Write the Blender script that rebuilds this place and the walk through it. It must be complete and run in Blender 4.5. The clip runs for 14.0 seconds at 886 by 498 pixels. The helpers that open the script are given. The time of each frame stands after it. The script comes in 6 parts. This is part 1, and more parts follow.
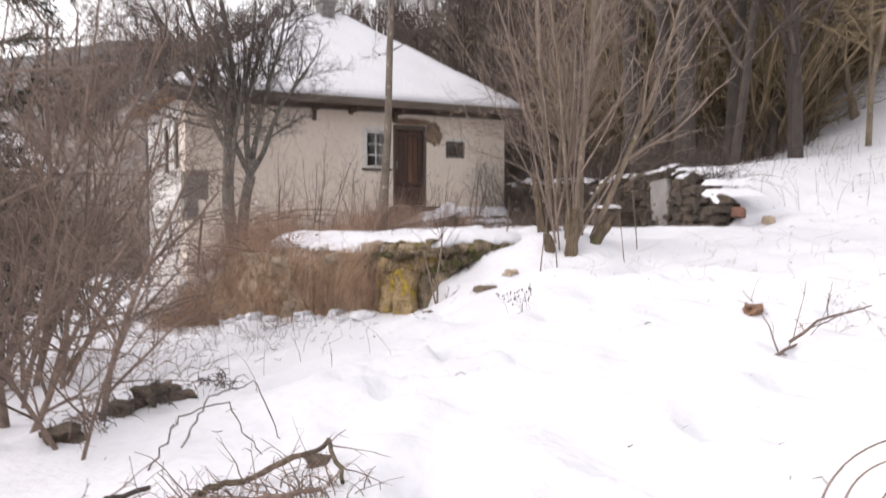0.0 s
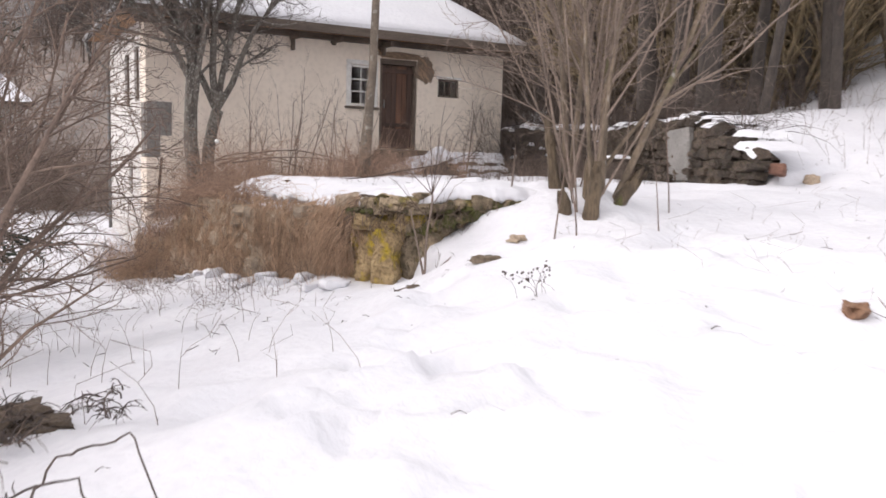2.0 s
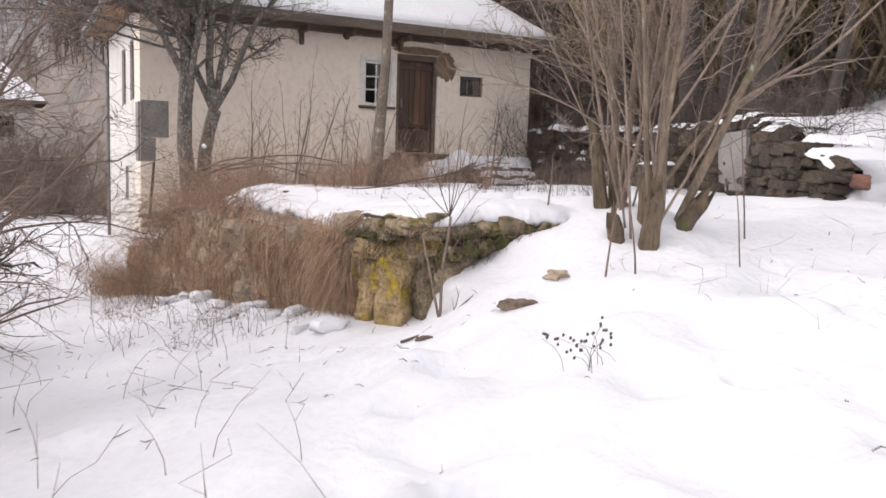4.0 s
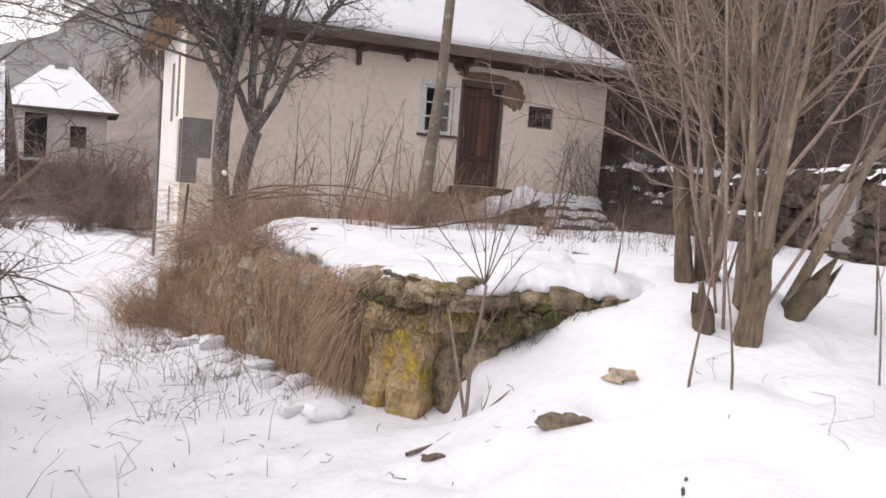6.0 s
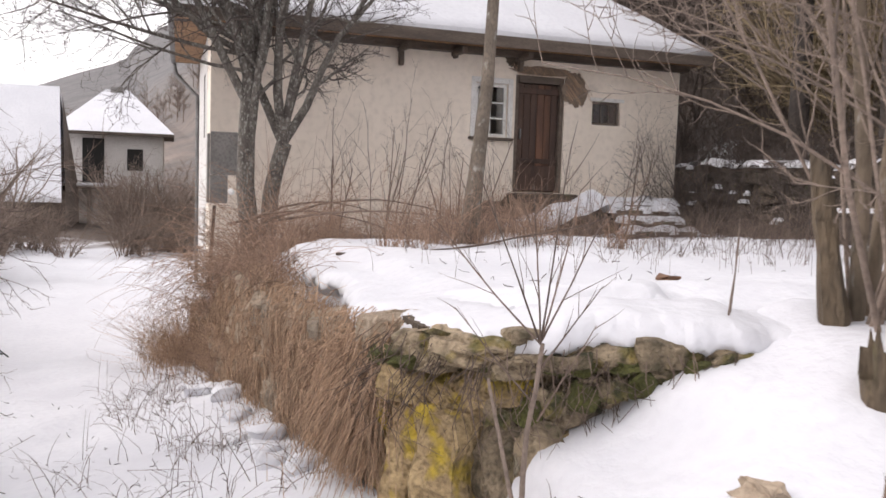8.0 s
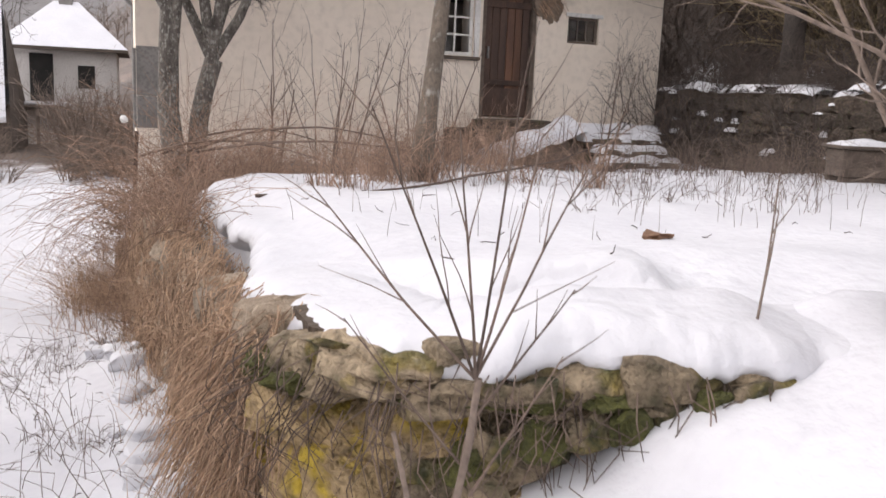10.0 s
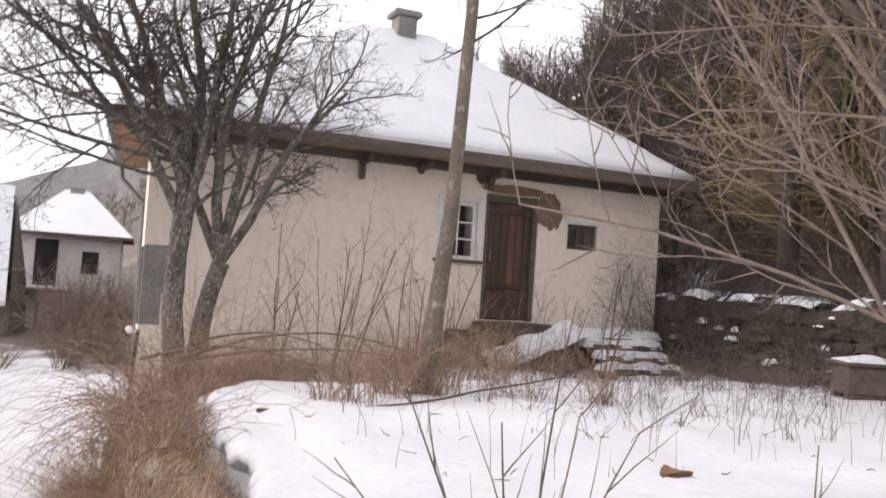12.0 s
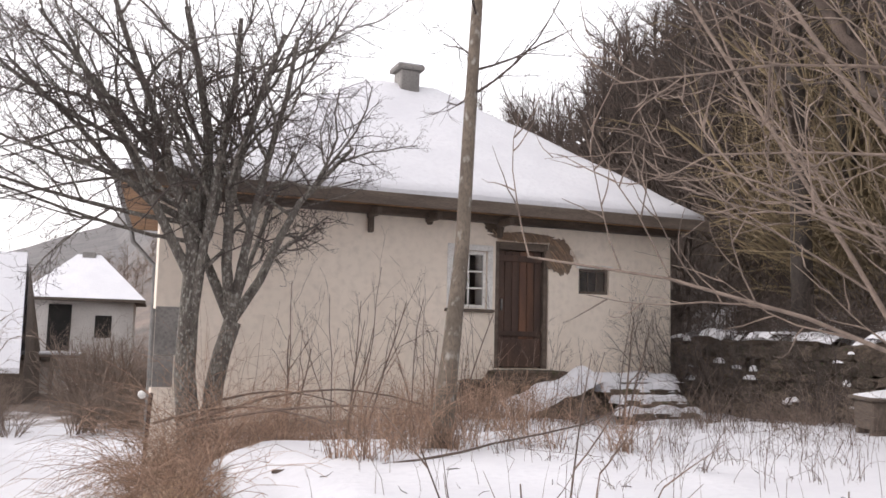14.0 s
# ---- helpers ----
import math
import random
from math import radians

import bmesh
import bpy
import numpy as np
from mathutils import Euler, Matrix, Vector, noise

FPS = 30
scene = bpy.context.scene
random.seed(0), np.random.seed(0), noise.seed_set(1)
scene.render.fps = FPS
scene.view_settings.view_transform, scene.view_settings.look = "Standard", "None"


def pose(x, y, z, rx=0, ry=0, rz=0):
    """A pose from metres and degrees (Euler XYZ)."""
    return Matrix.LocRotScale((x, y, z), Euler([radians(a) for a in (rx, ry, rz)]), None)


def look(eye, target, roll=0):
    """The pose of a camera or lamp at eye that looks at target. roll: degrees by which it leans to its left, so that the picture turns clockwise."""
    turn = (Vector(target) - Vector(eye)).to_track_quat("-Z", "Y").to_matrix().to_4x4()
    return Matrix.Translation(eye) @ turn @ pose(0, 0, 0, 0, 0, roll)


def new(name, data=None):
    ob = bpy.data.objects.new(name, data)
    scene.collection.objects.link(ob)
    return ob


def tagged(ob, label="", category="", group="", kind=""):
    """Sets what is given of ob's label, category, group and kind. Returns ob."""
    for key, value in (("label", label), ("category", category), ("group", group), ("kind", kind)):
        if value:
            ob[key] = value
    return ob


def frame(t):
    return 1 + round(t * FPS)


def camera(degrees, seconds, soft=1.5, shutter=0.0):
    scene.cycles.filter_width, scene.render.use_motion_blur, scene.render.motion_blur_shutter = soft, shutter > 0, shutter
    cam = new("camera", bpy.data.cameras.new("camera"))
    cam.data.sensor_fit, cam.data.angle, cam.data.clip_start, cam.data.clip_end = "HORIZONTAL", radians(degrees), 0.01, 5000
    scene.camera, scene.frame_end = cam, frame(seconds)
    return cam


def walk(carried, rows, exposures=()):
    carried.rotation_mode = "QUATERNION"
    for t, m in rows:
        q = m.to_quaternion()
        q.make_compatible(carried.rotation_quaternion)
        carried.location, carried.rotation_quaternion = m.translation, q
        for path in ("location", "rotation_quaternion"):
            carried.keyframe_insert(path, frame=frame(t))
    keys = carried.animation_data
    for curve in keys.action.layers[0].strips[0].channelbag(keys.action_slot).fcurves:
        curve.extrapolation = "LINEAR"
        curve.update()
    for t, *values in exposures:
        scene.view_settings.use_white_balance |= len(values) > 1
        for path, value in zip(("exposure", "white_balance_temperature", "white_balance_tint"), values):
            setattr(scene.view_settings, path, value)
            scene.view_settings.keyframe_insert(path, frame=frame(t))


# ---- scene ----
cam = camera(54.0, 14.0, soft=1.6, shutter=0.6)
PATH = [
    (0, (-9.84, -18.72, 3.172), (-8.811, -17.007, 3.084), -0.1),
    (0.5, (-9.589, -18.346, 3.174), (-8.566, -16.637, 2.996), -0.1),
    (1, (-9.371, -17.949, 3.198), (-8.252, -16.293, 3.129), 1.3),
    (1.5, (-9.172, -17.574, 3.174), (-8.037, -15.93, 3.098), -0.3),
    (2, (-8.947, -17.173, 3.221), (-7.896, -15.485, 3.003), 1.6),
    (4.5, (-7.894, -15.574, 3.314), (-6.902, -13.85, 3.102), 2.2),
    (5, (-7.664, -15.3, 3.334), (-6.645, -13.58, 3.259), 4.8),
    (5.5, (-7.437, -14.978, 3.405), (-6.473, -13.227, 3.35), 3.2),
    (6, (-7.223, -14.689, 3.443), (-6.355, -12.895, 3.275), 4.5),
    (6.5, (-7.034, -14.328, 3.486), (-6.094, -12.568, 3.343), 5.5),
    (7, (-6.799, -14.017, 3.478), (-6.015, -12.182, 3.352), 4.8),
    (9.5, (-5.941, -12.445, 3.452), (-5.203, -10.604, 3.195), 0.6),
    (10, (-5.78, -12.276, 3.51), (-5.001, -10.465, 3.175), 2.4),
    (10.5, (-5.784, -12.231, 3.548), (-4.997, -10.394, 3.458), -1.3),
    (11, (-5.835, -12.171, 3.585), (-5.104, -10.329, 3.317), 5.0),
    (11.5, (-5.863, -12.181, 3.663), (-5.124, -10.324, 3.623), 5.5),
    (12, (-5.841, -12.162, 3.701), (-5.06, -10.322, 3.796), 3.7),
    (12.5, (-5.845, -12.177, 3.718), (-5.086, -10.332, 3.857), 1.6),
    (13.5, (-5.824, -12.138, 3.72), (-5.07, -10.295, 3.909), 1.4),
    (14, (-5.827, -12.14, 3.72), (-5.077, -10.297, 3.926), 1.4),
]
walk(cam, [(t, look(eye, target, roll)) for t, eye, target, roll in PATH], [(0.0, 0.19, 6600, 16.0), (14.0, 0.19, 6600, 16.0)])

# ---- light: a bright overcast winter sky, thin sun from the left ----
world = bpy.data.worlds.new("world")
scene.world = world
world.use_nodes = True
wn, wl = world.node_tree.nodes, world.node_tree.links
sky = wn.new("ShaderNodeTexSky")
sky.sky_type = "NISHITA"
sky.sun_disc = False
sky.sun_elevation, sky.sun_rotation = radians(32), radians(-70)
sky.air_density, sky.dust_density, sky.ozone_density = 1.0, 6.0, 1.0
grey = wn.new("ShaderNodeHueSaturation")
grey.inputs["Saturation"].default_value, grey.inputs["Value"].default_value = 0.2, 6.15
even = wn.new("ShaderNodeGamma")
even.inputs["Gamma"].default_value = 0.35
wl.new(sky.outputs["Color"], even.inputs["Color"])
wl.new(even.outputs["Color"], grey.inputs["Color"])
wl.new(grey.outputs["Color"], wn["Background"].inputs["Color"])
wn["Background"].inputs["Strength"].default_value = 0.15
sun_data = bpy.data.lights.new("sun", "SUN")
sun_data.energy, sun_data.angle, sun_data.color = 0.5, radians(14), (1.0, 0.96, 0.9)
sun = new("sun", sun_data)
SUN_EL, SUN_AZ = radians(32), radians(-70)
sun.matrix_world = look((0, 0, 30), Vector((0, 0, 30)) - Vector((math.sin(SUN_AZ) * math.cos(SUN_EL), math.cos(SUN_AZ) * math.cos(SUN_EL), math.sin(SUN_EL))))


# ---- materials ----
def material(name, base, rough=0.8, var=None, scale=6.0, fine=60.0, bump=0.3, depth=0.02, spots=None, stretch=(1, 1, 1), metal=0.0, per_object=0.0, per_island=0.0, fleck=0.72):
    """A noisy two-scale surface: base to var by coarse and fine noise, optional spots (colour, scale, threshold)."""
    m = bpy.data.materials.new(name)
    m.use_nodes = True
    n, l = m.node_tree.nodes, m.node_tree.links
    b = n["Principled BSDF"]
    b.inputs["Roughness"].default_value, b.inputs["Metallic"].default_value = rough, metal
    co = n.new("ShaderNodeTexCoord")
    mp = n.new("ShaderNodeMapping")
    mp.inputs["Scale"].default_value = stretch
    l.new(co.outputs["Object"], mp.inputs["Vector"])

    def noise_tex(s, detail=5.0):
        t = n.new("ShaderNodeTexNoise")
        t.inputs["Scale"].default_value, t.inputs["Detail"].default_value = s, detail
        l.new(mp.outputs["Vector"], t.inputs["Vector"])
        return t

    def mix(fac, a, c):
        x = n.new("ShaderNodeMix")
        x.data_type = "RGBA"
        for sock, v in ((x.inputs["Factor"], fac), (x.inputs["A"], a), (x.inputs["B"], c)):
            if isinstance(v, (tuple, list)):
                sock.default_value = (*v, 1) if len(v) == 3 else v
            elif isinstance(v, (int, float)):
                sock.default_value = v
            else:
                l.new(v, sock)
        return x.outputs["Result"]

    def ramp(src, lo, hi):
        r = n.new("ShaderNodeMapRange")
        r.inputs["From Min"].default_value, r.inputs["From Max"].default_value = lo, hi
        l.new(src, r.inputs["Value"])
        return r.outputs["Result"]

    big, small = noise_tex(scale), noise_tex(fine, 3.0)
    var = var or tuple(0.7 * c for c in base)
    col = mix(ramp(big.outputs["Fac"], 0.35, 0.68), base, var)
    col = mix(ramp(small.outputs["Fac"], 0.45, 0.8), col, tuple(fleck * c for c in var))
    for colour, s, lo in spots or ():
        t = noise_tex(s, 4.0)
        col = mix(ramp(t.outputs["Fac"], lo, lo + 0.13), col, colour)
    if per_object or per_island:
        src = n.new("ShaderNodeObjectInfo").outputs["Random"] if per_object else n.new("ShaderNodeNewGeometry").outputs["Random Per Island"]
        hs = n.new("ShaderNodeHueSaturation")
        r = n.new("ShaderNodeMapRange")
        r.inputs["To Min"].default_value, r.inputs["To Max"].default_value = 1 - (per_object or per_island), 1 + (per_object or per_island)
        l.new(src, r.inputs["Value"])
        l.new(r.outputs["Result"], hs.inputs["Value"])
        l.new(col, hs.inputs["Color"])
        col = hs.outputs["Color"]
    l.new(col, b.inputs["Base Color"])
    bp = n.new("ShaderNodeBump")
    bp.inputs["Strength"].default_value, bp.inputs["Distance"].default_value = bump, depth
    add = n.new("ShaderNodeMath")
    add.operation = "ADD"
    l.new(big.outputs["Fac"], add.inputs[0])
    l.new(small.outputs["Fac"], add.inputs[1])
    l.new(add.outputs["Value"], bp.inputs["Height"])
    l.new(bp.outputs["Normal"], b.inputs["Normal"])
    return m


SNOW = material("snow", (0.69, 0.69, 0.715), 0.6, (0.62, 0.62, 0.65), 1.1, 14, 0.25, 0.06, fleck=0.97)
SNOW.node_tree.nodes["Principled BSDF"].inputs["Subsurface Weight"].default_value = 0.0
PLASTER = material("plaster", (0.80, 0.71, 0.61), 0.9, (0.72, 0.635, 0.54), 0.9, 9, 0.2, 0.008, fleck=0.9, spots=(((0.44, 0.39, 0.34), 1.7, 0.66),))
PLASTER_SIDE = material("whitewash", (0.68, 0.66, 0.64), 0.9, (0.55, 0.53, 0.50), 1.3, 25, 0.3, 0.01, spots=(((0.42, 0.39, 0.36), 1.4, 0.6),))
CEMENT = material("cement_render", (0.27, 0.255, 0.24), 0.9, (0.19, 0.18, 0.17), 2.0, 30, 0.4, 0.015)
LATH = material("earth_and_lath", (0.26, 0.20, 0.155), 0.95, (0.15, 0.11, 0.08), 7, 40, 0.6, 0.03)
DARK_WOOD = material("dark_door_wood", (0.082, 0.046, 0.032), 0.65, (0.045, 0.026, 0.02), 2.5, 40, 0.4, 0.01, stretch=(3, 3, 0.4), per_object=0.25)
RED_WOOD = material("brown_door_wood", (0.16, 0.075, 0.042), 0.6, (0.09, 0.045, 0.03), 3, 40, 0.3, 0.008, stretch=(3, 3, 0.4), per_object=0.2)
OLD_WOOD = material("weathered_wood", (0.155, 0.12, 0.095), 0.85, (0.085, 0.065, 0.052), 3, 30, 0.5, 0.01, stretch=(0.5, 3, 3), per_object=0.2)
SOFFIT_WOOD = material("pine_boards", (0.36, 0.2, 0.095), 0.7, (0.25, 0.135, 0.065), 3, 25, 0.3, 0.006, stretch=(0.5, 3, 3), per_object=0.2)
WHITE_PAINT = material("white_paint", (0.74, 0.73, 0.70), 0.6, (0.62, 0.60, 0.57), 4, 40, 0.2, 0.004)
ZINC = material("zinc_gutter", (0.24, 0.235, 0.23), 0.5, (0.15, 0.145, 0.14), 4, 40, 0.2, 0.004, metal=0.6)
ROCK = material("mossy_rock", (0.36, 0.28, 0.185), 0.92, (0.15, 0.115, 0.075), 6, 34, 1.0, 0.05, spots=(((0.32, 0.24, 0.04), 4.2, 0.58), ((0.05, 0.05, 0.02), 5.6, 0.53), ((0.33, 0.29, 0.22), 9.0, 0.64)), per_object=0.35)
ROCK_YELLOW = material("lichen_rock", (0.44, 0.32, 0.17), 0.92, (0.22, 0.15, 0.08), 6, 34, 1.0, 0.05, spots=(((0.42, 0.30, 0.035), 6.5, 0.52), ((0.04, 0.036, 0.018), 5.2, 0.58)), per_object=0.25)
STONE = material("wall_stone", (0.46, 0.365, 0.27), 0.92, (0.28, 0.215, 0.155), 5, 30, 0.8, 0.03, spots=(((0.42, 0.35, 0.27), 4.0, 0.62),), per_object=0.3)
DARK_STONE = material("dark_rubble", (0.165, 0.122, 0.09), 0.92, (0.068, 0.05, 0.038), 6, 34, 1.0, 0.04, spots=(((0.07, 0.075, 0.03), 4.0, 0.58), ((0.2, 0.17, 0.135), 7.0, 0.64)), per_object=0.5)
EARTH = material("earth", (0.12, 0.09, 0.065), 0.95, (0.075, 0.055, 0.04), 5, 40, 0.8, 0.03)
MOSS = material("moss", (0.10, 0.10, 0.025), 0.95, (0.06, 0.06, 0.02), 12, 90, 0.9, 0.02)
BRICK_RED = material("red_brick", (0.2, 0.1, 0.07), 0.9, (0.13, 0.065, 0.045), 6, 40, 0.5, 0.01)
BARK = material("grey_lichen_bark", (0.19, 0.168, 0.145), 0.92, (0.085, 0.072, 0.062), 11, 60, 1.0, 0.025, spots=(((0.30, 0.29, 0.26), 34, 0.53), ((0.05, 0.042, 0.036), 18, 0.6)), stretch=(1, 1, 0.6))
BARK_POLE = material("slim_bark", (0.17, 0.135, 0.105), 0.92, (0.1, 0.08, 0.062), 7, 45, 0.8, 0.01, spots=(((0.3, 0.28, 0.25), 14, 0.58),), stretch=(1, 1, 0.5))
TWIG_DARK = material("dark_twig", (0.105, 0.082, 0.072), 0.85, (0.06, 0.046, 0.04), 6, 40, 0.3, 0.004, per_island=0.3)
BARK_PALE = material("pale_bark", (0.23, 0.175, 0.125), 0.9, (0.11, 0.085, 0.06), 7, 40, 0.8, 0.01, spots=(((0.1, 0.1, 0.04), 5, 0.6), ((0.3, 0.28, 0.25), 16, 0.6)), stretch=(1, 1, 0.4))
TWIG_PALE = material("pale_twig", (0.25, 0.19, 0.152), 0.85, (0.155, 0.117, 0.094), 5, 40, 0.3, 0.004, per_island=0.3)
TWIG_BROWN = material("brown_twig", (0.19, 0.135, 0.105), 0.88, (0.11, 0.078, 0.062), 5, 40, 0.3, 0.004, per_island=0.35)
WOODS = material("woods_bark", (0.105, 0.078, 0.064), 0.9, (0.06, 0.045, 0.037), 5, 40, 0.3, 0.004, per_island=0.4)
BARK_STUB = material("rotten_bark", (0.15, 0.11, 0.07), 0.92, (0.07, 0.052, 0.035), 9, 45, 1.0, 0.03, spots=(((0.09, 0.09, 0.03), 6, 0.56),), stretch=(1, 1, 0.3))
BARK_DARK = material("dark_bark", (0.07, 0.056, 0.047), 0.92, (0.038, 0.031, 0.027), 8, 40, 0.9, 0.02, stretch=(1, 1, 0.4))
TWIG_RED = material("red_bramble", (0.40, 0.265, 0.19), 0.85, (0.26, 0.17, 0.12), 5, 40, 0.3, 0.004, per_island=0.4)
TWIG_YELLOW = material("yellow_twig", (0.27, 0.205, 0.12), 0.85, (0.18, 0.135, 0.08), 5, 40, 0.3, 0.004, per_island=0.35)
STRAW = material("dry_grass", (0.50, 0.34, 0.225), 0.9, (0.32, 0.21, 0.14), 8, 60, 0.2, 0.004, per_island=0.4)
LEAF = material("dead_leaf", (0.17, 0.095, 0.055), 0.85, (0.14, 0.075, 0.045), 9, 60, 0.2, 0.004, per_island=0.4)
FAR_WALL = material("far_plaster", (0.62, 0.59, 0.56), 0.9, (0.5, 0.47, 0.44), 1, 20, 0.2, 0.01)
DARK = material("dark_interior", (0.02, 0.018, 0.016), 0.9, (0.012, 0.011, 0.01), 3, 30, 0.1, 0.004)
GLASS = bpy.data.materials.new("window_glass")
GLASS.use_nodes = True
gb = GLASS.node_tree.nodes["Principled BSDF"]
gb.inputs["Roughness"].default_value, gb.inputs["Transmission Weight"].default_value, gb.inputs["IOR"].default_value = 0.05, 1.0, 1.45


# ---- building helpers ----
def link(name, me, mat, parent=None, label="", smooth=False):
    if mat and not me.materials:
        me.materials.append(mat)
    if smooth:
        me.polygons.foreach_set("use_smooth", [True] * len(me.polygons))
    ob = new(name, me)
    if parent:
        ob.parent = parent
    if label:
        ob["label"] = label
    return ob


def part(name, bm, mat, parent=None, label="", smooth=False):
    me = bpy.data.meshes.new(name)
    bm.to_mesh(me)
    bm.free()
    return link(name, me, mat, parent, label, smooth)


def empty(name, m=None):
    ob = new(name)
    ob.empty_display_size = 0.1
    if m is not None:
        ob.matrix_world = m
    return ob


def box_bm(x0, x1, y0, y1, z0, z1, bevel=0.0, bm=None, seg=1):
    bm = bm or bmesh.new()
    r = bmesh.ops.create_cube(bm, size=1.0, matrix=Matrix.LocRotScale(((x0 + x1) / 2, (y0 + y1) / 2, (z0 + z1) / 2), None, (x1 - x0, y1 - y0, z1 - z0)))
    if bevel:
        es = list({e for v in r["verts"] for e in v.link_edges})
        bmesh.ops.bevel(bm, geom=es, offset=bevel, segments=seg, affect="EDGES")
    return bm


def raw(name, verts, faces, mat, parent=None, label="", smooth=False):
    me = bpy.data.meshes.new(name)
    me.from_pydata([tuple(v) for v in verts], [], [tuple(f) for f in faces])
    me.update()
    return link(name, me, mat, parent, label, smooth)


def tubes(groups):
    """Vertices and faces of tapered tubes. groups: (points (N,K,3), radii (N,K), sides)."""
    vs, fs, base = [], [], 0
    for P, R, s in groups:
        P, R = np.asarray(P, float), np.asarray(R, float)
        if not len(P):
            continue
        N, K = R.shape
        T = np.gradient(P, axis=1)
        T /= np.linalg.norm(T, axis=2, keepdims=True) + 1e-9
        ref = np.where(np.abs(T[:, :1, 2:3]) > 0.9, np.array([1.0, 0, 0]), np.array([0, 0, 1.0]))
        U = np.cross(T, np.broadcast_to(ref, T.shape))
        U /= np.linalg.norm(U, axis=2, keepdims=True) + 1e-9
        V = np.cross(T, U)
        a = np.arange(s) * 2 * np.pi / s
        ring = P[:, :, None, :] + R[:, :, None, None] * (np.cos(a)[None, None, :, None] * U[:, :, None, :] + np.sin(a)[None, None, :, None] * V[:, :, None, :])
        vs.append(ring.reshape(-1, 3))
        i = base + (np.arange(N)[:, None, None] * K + np.arange(K - 1)[None, :, None]) * s + np.arange(s)[None, None, :]
        j = base + (np.arange(N)[:, None, None] * K + np.arange(K - 1)[None, :, None]) * s + (np.arange(s)[None, None, :] + 1) % s
        fs.append(np.stack([i, j, j + s, i + s], -1).reshape(-1, 4))
        base += N * K * s
    if not vs:
        return np.zeros((0, 3)), np.zeros((0, 4), int)
    return np.concatenate(vs), np.concatenate(fs)


def quad_mesh(name, V, F):
    """A mesh from arrays of vertices and quads, quickly."""
    me = bpy.data.meshes.new(name)
    me.vertices.add(len(V))
    me.vertices.foreach_set("co", np.asarray(V, np.float32).ravel())
    me.loops.add(F.size)
    me.loops.foreach_set("vertex_index", F.astype(np.int32).ravel())
    me.polygons.add(len(F))
    me.polygons.foreach_set("loop_start", np.arange(0, F.size, F.shape[1], dtype=np.int32))
    me.polygons.foreach_set("loop_total", np.full(len(F), F.shape[1], np.int32))
    me.update(calc_edges=True)
    me.validate()
    return me


K_PTS = 6


def grow(rng, out, p, d, length, r, lev, spec):
    """A branch with its side branches. spec, by level: (children, length ratio, angle, wander, upward pull, first side branch at)."""
    kids, ratio, angle, wander, pull, t0 = spec[lev]
    pts, rad, dirs = [p.copy()], [r], [d.copy()]
    tip = 0.35 if lev + 1 < len(spec) else 0.25
    for i in range(1, K_PTS):
        d = d + Vector((rng.gauss(0, wander), rng.gauss(0, wander), rng.gauss(0, wander) + pull))
        d.normalize()
        p = p + d * (length / (K_PTS - 1))
        pts.append(p)
        dirs.append(d)
        rad.append(r * (1 - (1 - tip) * i / (K_PTS - 1)))
    out.setdefault(lev, []).append((pts, rad))
    if lev + 1 >= len(spec):
        return
    for k in range(kids):
        t = t0 + (1 - t0) * (k + rng.random()) / kids
        f = t * (K_PTS - 1)
        i = min(int(f), K_PTS - 2)
        q = pts[i].lerp(pts[i + 1], f - i)
        ax = dirs[i].orthogonal().normalized()
        ax.rotate(Matrix.Rotation(rng.random() * 6.283, 3, dirs[i]))
        nd = dirs[i].copy()
        nd.rotate(Matrix.Rotation(radians(angle * rng.uniform(0.7, 1.3)), 3, ax))
        rr = (rad[i] * (1 - f + i) + rad[i + 1] * (f - i))
        grow(rng, out, q, nd, length * ratio * rng.uniform(0.65, 1.2) * (1.15 - 0.5 * t), max(rr * rng.uniform(0.45, 0.65), 0.0022), lev + 1, spec)


def wood_parts(out, split, sides=(9, 7, 5, 4, 3, 3)):
    """Two meshes' arrays, the stout wood below split and the fine wood above."""
    lo, hi = [], []
    for lev, br in out.items():
        (lo if lev < split else hi).append(([b[0] for b in br], [b[1] for b in br], sides[min(lev, 5)]))
    return tubes(lo), tubes(hi)


def plant(name, out, split, mats, label, category, names=("trunk", "crown"), group=""):
    (V0, F0), (V1, F1) = wood_parts(out, split)
    ob = tagged(empty(name), label, category, group)
    if len(V0):
        link(names[0], quad_mesh(names[0], V0, F0), mats[0], ob, smooth=True)
    if len(V1):
        link(names[1], quad_mesh(names[1], V1, F1), mats[1], ob, smooth=True)
    return ob


def blades(rng, spots, mean, spread, width, lean=0.3, K=4, droop=0.0):
    """Thin stalks at the given places: points and radii for tubes()."""
    P, R = [], []
    for x, y, z in spots:
        L = mean * rng.uniform(1 - spread, 1 + spread)
        dx, dy = rng.gauss(0, lean), rng.gauss(0, lean)
        pts = []
        for i in range(K):
            f = i / (K - 1)
            pts.append((x + dx * L * f * f, y + dy * L * f * f, z - 0.03 + L * f * (1 - droop * f)))
        P.append(pts)
        R.append([width * (1 - 0.7 * i / (K - 1)) for i in range(K)])
    return P, R


